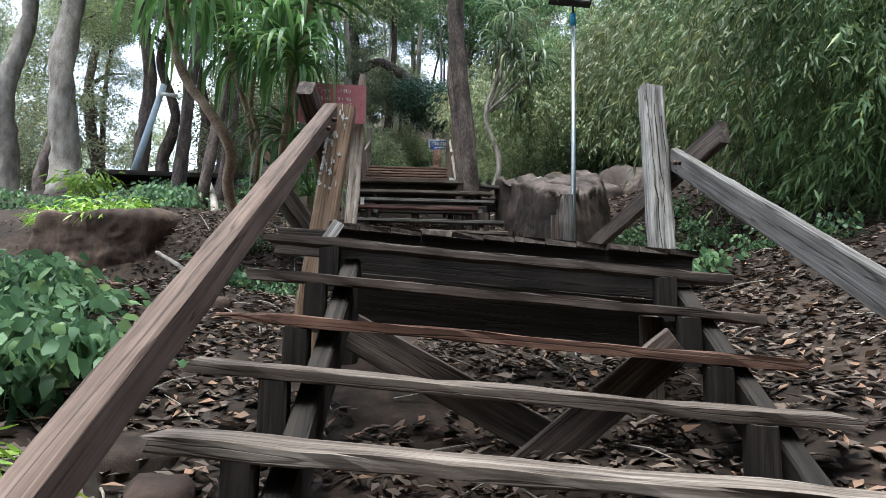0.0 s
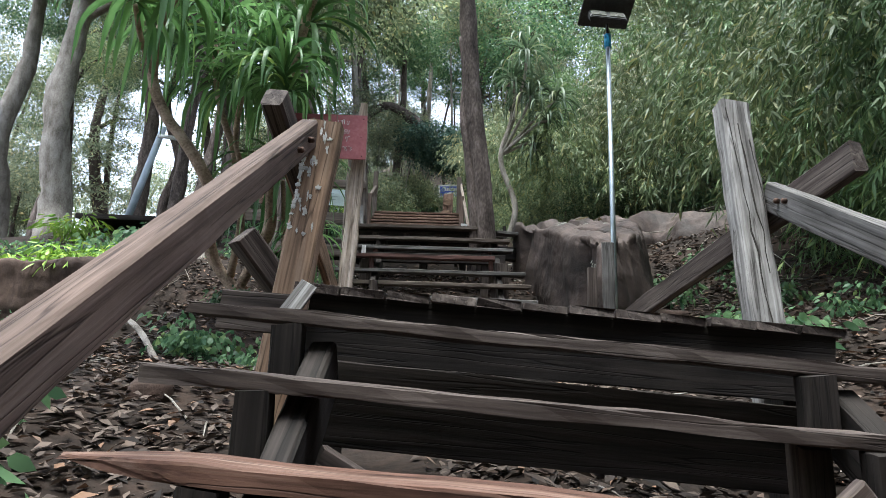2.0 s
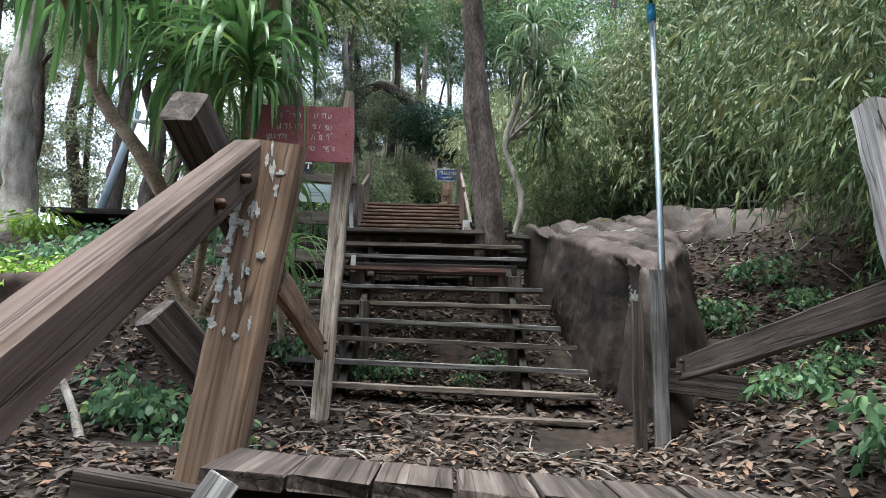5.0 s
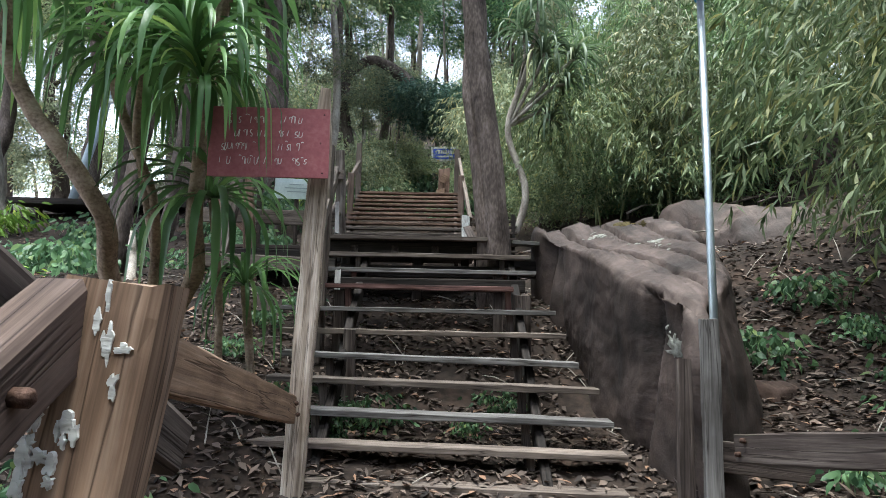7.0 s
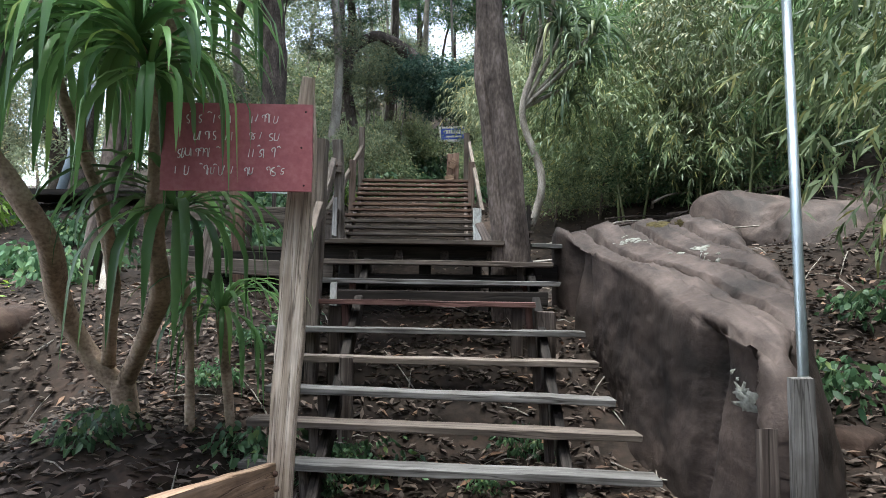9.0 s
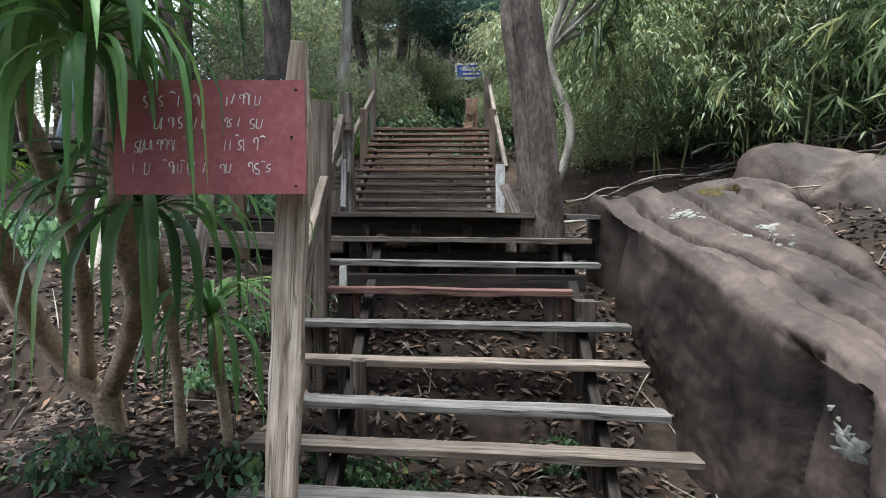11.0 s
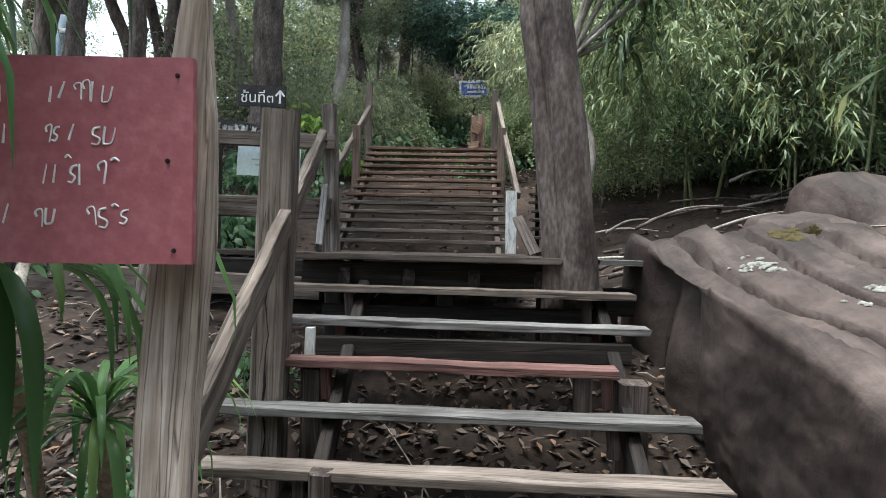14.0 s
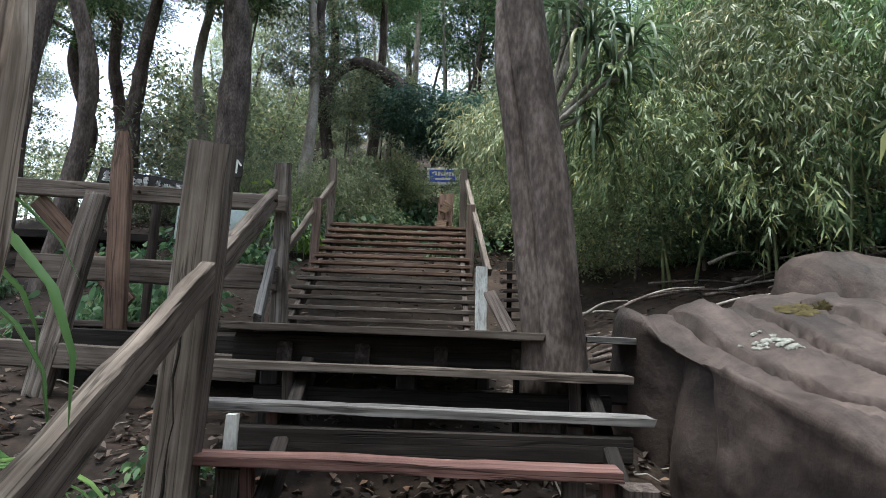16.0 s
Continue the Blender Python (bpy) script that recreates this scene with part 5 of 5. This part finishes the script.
# ---------------------------------------------------------------- bamboo bank
def bamboo(x, y, z, seed, n, lift, label="dense bamboo with drooping narrow leaves"):
    rg = random.Random(seed)
    t = thing("bamboo", (x, y, z), label, "bamboo", "bamboo on the bank")
    for k in range(3):
        a = rg.uniform(0, 6.28)
        b = Vector((x + 0.3 * math.cos(a), y + 0.3 * math.sin(a), z - 0.2))
        tip = b + Vector((rg.uniform(-1.4, 0.2), rg.uniform(-0.8, 0.5), lift + 1.2))
        part("culm", curve_tube([b, b.lerp(tip, 0.5) + Vector((0.3, 0, 0.3)), tip], 0.022, 0.008, 7, 0.0, k, 5), CULM, t, smooth=True)
    for k in range(n):
        under(t, "foliage", BAMBOO_SET[(seed + k) % 4], (x + rg.uniform(-0.7, 0.4), y + rg.uniform(-0.7, 0.7), z + lift - 1.9 * k + rg.uniform(-0.3, 0.3)), rg.uniform(0.85, 1.2), rg.uniform(0, 360))

seed = 0
rng = random.Random(21)
for row, (dx, lift, n) in enumerate(((0.0, 2.4, 1), (1.3, 3.7, 2), (3.0, 5.0, 2), (5.0, 6.0, 2))):
    y = 4.6 + 0.5 * row
    while y < 21:
        edge = lerp(y, [4, 6, 8, 10, 13, 16, 21], [4.1, 4.3, 4.7, 5.2, 4.2, 4.2, 4.6])
        x = edge + dx + rng.uniform(-0.25, 0.25)
        if not (row == 0 and 8.8 < y < 12.2):
            bamboo(x, y, G(x, y), seed, n, lift + rng.uniform(-0.3, 0.4))
        seed += 1
        y += 1.55 + 0.25 * row + rng.uniform(-0.2, 0.2)
y = 6.2
while y < 8.6:
    x = lerp(y, [4, 6, 8, 10], [4.6, 4.8, 5.0, 5.4]) + rng.uniform(-0.2, 0.2)
    bamboo(x, y, G(x, y), seed, 1, 1.1 + rng.uniform(-0.15, 0.25), "low bamboo skirt hanging over the bank")
    seed += 1
    y += 1.25
for x, y, lift in ((2.7, 13.6, 1.7), (1.6, 16.8, 2.3), (1.4, 18.8, 2.4), (3.4, 15.5, 3.2), (3.9, 12.9, 1.4)):
    bamboo(x, y, G(x, y), seed, 1, lift)
    seed += 1

for k, (x, y, s) in enumerate(((2.3, 13.9, 0.5), (3.1, 13.6, 0.55), (3.9, 13.4, 0.55), (1.6, 14.3, 0.5), (4.7, 12.8, 0.6))):
    z = G(x, y)
    t = thing("bush", (x, y, z), "olive-green bush above the heap of branches", "bush")
    part("stem", curve_tube([(x, y, z - 0.1), (x + 0.05, y, z + 0.4), (x + 0.1, y, z + 0.8)], 0.03, 0.012, 6, 0.1, k, 3), BARK, t, smooth=True)
    under(t, "foliage", CROWN_SET[(1, 0, 3, 1, 2)[k]], (x, y, z + 0.75), s, 70 * k)

# ---------------------------------------------------------------- undergrowth
def shrub(x, y, k, size=1.0, sets=None, label="low broad-leaved green plant", lift=0.12):
    z = G(x, y)
    t = thing("plant", (x, y, z), label, "plant", "low plants on the slope")
    rg = random.Random(k)
    for j in range(2):
        part("stem", curve_tube([(x, y, z - 0.05), (x + 0.03, y, z + lift * size * 0.6), (x + rg.uniform(-0.08, 0.08), y + rg.uniform(-0.08, 0.08), z + lift * 1.5 * size)], 0.006, 0.003, 5, 0, 0, 3), CULM, t)
    under(t, "foliage", (sets or SHRUB_SET)[k % len(sets or SHRUB_SET)], (x, y, z + lift * 1.3 * size), size, 47 * k)

rng = random.Random(33)
n = 0
for x0, x1, y0, y1, count, s0, s1 in ((-3.9, -2.5, 1.8, 3.4, 14, 0.8, 1.5), (-6, -4.2, 4.5, 7.0, 5, 0.7, 1.1), (-8, -3.6, 9.4, 14, 16, 0.8, 1.4), (-6.4, -4.9, 7.2, 8.1, 7, 0.9, 1.4), (1.9, 3.4, 4.8, 8.6, 10, 0.6, 1.1), (-1.2, 0.7, 7.2, 8.8, 6, 0.4, 0.7), (-2.4, -1.3, 5.6, 9.4, 8, 0.5, 0.9), (2.2, 4.4, 13.2, 14.5, 5, 0.6, 0.9), (-5, 2, 16, 23, 26, 1.3, 2.2), (-4.2, -2.7, 11.2, 15.5, 14, 1.0, 1.8), (2, 6, 14, 22, 26, 1.0, 1.6)):
    for _ in range(count):
        shrub(rng.uniform(x0, x1), rng.uniform(y0, y1), n, rng.uniform(s0, s1))
        n += 1
for k in range(26):
    rg = random.Random(k + 1900)
    y = rg.uniform(2.6, 6.4)
    shrub(-0.70 * y + 0.05 + rg.uniform(-0.35, 0.12), y, 1000 + k, rg.uniform(0.7, 1.25))
for k in range(84):
    rg = random.Random(k + 1200)
    y = rg.uniform(16.5, 27) if k < 58 else rg.uniform(19, 32)
    x = -0.4 + rg.choice((-1, 1)) * rg.uniform(0.8, 4.5) if k < 58 else rg.choice((rg.uniform(-7.5, -1.9), rg.uniform(0.9, 4)))
    z = G(x, y)
    t = thing("bush", (x, y, z), "leafy green bush beside the upper path", "bush", "bushes beside the upper path")
    part("stem", curve_tube([(x, y, z - 0.1), (x + 0.05, y, z + 0.4), (x + 0.1, y, z + 0.8)], 0.03, 0.012, 6, 0.1, k, 3), BARK, t, smooth=True)
    under(t, "foliage", (DARK_SET[0], CROWN_SET[1], BAMBOO_SET[2], DARK_SET[1])[k % 4] if k < 58 else (BAMBOO_SET[2], CROWN_SET[1], FAR_SET[1])[k % 3], (x, y, z + rg.uniform(0.5, 1.1)), rg.uniform(0.45, 0.75), rg.uniform(0, 360))
for k, (x, y, s) in enumerate(((-5.1, 8.75, 0.75), (-5.5, 8.9, 0.7), (-5.8, 8.7, 0.6), (-4.8, 9.1, 0.5), (-8.4, 13.8, 1.1), (-2.8, 15.6, 1.0), (-3.6, 17.6, 1.5), (-2.9, 19.0, 1.3), (1.2, 20.0, 1.4), (-1.62, 1.95, 0.45))):
    shrub(x, y, 900 + k, s, BRIGHT_SET, "bright yellow-green leafy plant", 0.25)

# ---------------------------------------------------------------- leaf litter, twigs
rng = np.random.default_rng(5)
N = 54000
H = 9000
xs = np.concatenate([rng.uniform(-4.5, 4.2, N * 2 // 3), rng.uniform(-9, 8, N // 3), rng.uniform(-8, 6, H)])
ys = np.concatenate([rng.uniform(0.3, 9.5, N * 2 // 3), rng.uniform(-4, 19, N // 3), rng.uniform(16, 31, H)])
xs, ys = xs + rng.normal(0, 0.7, len(xs)), ys + rng.normal(0, 0.5, len(ys))
keep = np.array([noise.noise(Vector((x * 0.8, y * 0.8, 9))) > (-0.22 if -1.3 < x < 1.3 and 0.6 < y < 9.4 else -0.62) for x, y in zip(xs, ys)])
xs, ys = xs[keep], ys[keep]
zs = np.array([G(x, y) for x, y in zip(xs, ys)]) + rng.uniform(0.004, 0.03, len(xs))
a = rng.uniform(0, 6.283, len(xs))
way = np.stack([np.cos(a), np.sin(a), rng.normal(0, 0.28, len(xs)) + 0.05], 1)
side = np.stack([-np.sin(a), np.cos(a), rng.normal(0, 0.35, len(xs))], 1)
me = leaf_mesh("leaf_litter", np.stack([xs, ys, zs], 1), way, side, rng.uniform(0.045, 0.13, len(xs)) * np.where(ys > 19, 1.8, 1.0), rng.uniform(0.018, 0.05, len(xs)), LITTER, 0.1)
tagged(new("leaf_litter", me), "dry brown fallen leaves over the soil", "leaf litter", kind="stuff")
bm = bmesh.new()
rg = random.Random(6)
for k in range(420):
    x, y = rg.uniform(-4.5, 4), rg.uniform(0.8, 12)
    a, L = rg.uniform(0, 6.28), rg.uniform(0.1, 0.5)
    p = Vector((x, y, G(x, y) + 0.015))
    q = Vector((x + L * math.cos(a), y + L * math.sin(a), 0))
    q.z = G(q.x, q.y) + rg.uniform(0.01, 0.06)
    tube([p, p.lerp(q, 0.5) + Vector((0, 0, 0.02)), q], [0.006, 0.005, 0.002], 5, 0, 0, bm)
ob = part("fallen_twigs", bm, BARK_PALE, None, "thin dry twigs lying on the slope")
tagged(ob, "", "twigs", kind="stuff")
for k in range(72):
    rg = random.Random(k + 700)
    x, y = rg.uniform(0.9, 4.2), rg.uniform(10.6, 13.2)
    a, L = rg.uniform(-0.5, 0.5), rg.uniform(0.5, 1.5)
    p = Vector((x, y, G(x, y) + 0.05 + 0.004 * k))
    q = p + Vector((L * math.cos(a), L * math.sin(a), rg.uniform(-0.05, 0.3)))
    ob = part("fallen_branch", curve_tube([p, p.lerp(q, 0.5) + Vector((0, 0, 0.06)), q], rg.uniform(0.012, 0.028), 0.006, 6, 0.1, k, 4), BARK_PALE if k % 3 == 0 else BARK, None, "dry fallen branch in a heap beside the boulder", True)
    tagged(ob, "", "branch", "heap of fallen branches")
for k, (p, q, r) in enumerate((((-3.6, 9.2, 2.7), (-4.3, 10.6, 3.9), 0.07), ((-2.2, 5.6, 1.6), (-3.2, 6.6, 2.2), 0.03))):
    ob = part("log", curve_tube([p, Vector(p).lerp(Vector(q), 0.5) + Vector((0.05, 0, 0.05)), q], r, r * 0.7, 10, 0.3, k, 6), BARK_PALE, None, "pale fallen log leaning on the slope", True)
    tagged(ob, "", "log")

# ---------------------------------------------------------------- far clutter
pole = thing("lamp_post", (-8.95, 16.4, G(-8.95, 16.4)), "leaning pale blue steel pole with a small lamp arm", "lamp post")
part("pole", tube([(-8.95, 16.4, G(-8.95, 16.4) - 0.2), (-8.25, 16.6, 8.15)], [0.1, 0.09], 12), PALE_STEEL, pole, smooth=True)
part("arm", tube([(-8.32, 16.5, 7.85), (-7.75, 16.4, 7.75)], [0.05, 0.06], 10), WHITE_WORN, pole, smooth=True)
shed = thing("shelter", (-6.6, 15.5, 4.3), "low dark shelter with a flat roof among the trees", "shelter")
box_part("roof", (4.6, 1.8, 0.12), pose(-6.9, 15.8, 5.15, 3, 0, 4), WOOD_SHADE, shed, 0.01)
for x in (-8.8, -7.4, -6.0, -4.8):
    timber_part("post", (x, 15.3, G(x, 15.3) - 0.2), (x, 15.3, 5.08), 0.1, 0.1, WOOD_DIM, shed, seed=int(-x * 10), up=(0, 1, 0))
timber_part("rail", (-8.9, 15.25, 4.55), (-4.7, 15.3, 4.55), 0.06, 0.12, WOOD_DIM, shed, seed=90)
crate = thing("timber_stack", (0.75, 12.6, 3.6), "stack of dark slats beside the upper stairs", "timber stack")
for k in range(6):
    timber_part("slat", (0.4, 12.6 + 0.05 * k, 3.95 + 0.11 * k), (1.0, 12.75 + 0.05 * k, 3.98 + 0.11 * k), 0.12, 0.035, WOOD_DIM, crate, seed=900 + k)
for x in (0.5, 0.95):
    timber_part("upright", (x, 12.85, 3.4), (x, 12.85, 4.62), 0.06, 0.05, WOOD_SHADE, crate, seed=910, up=(0, 1, 0))
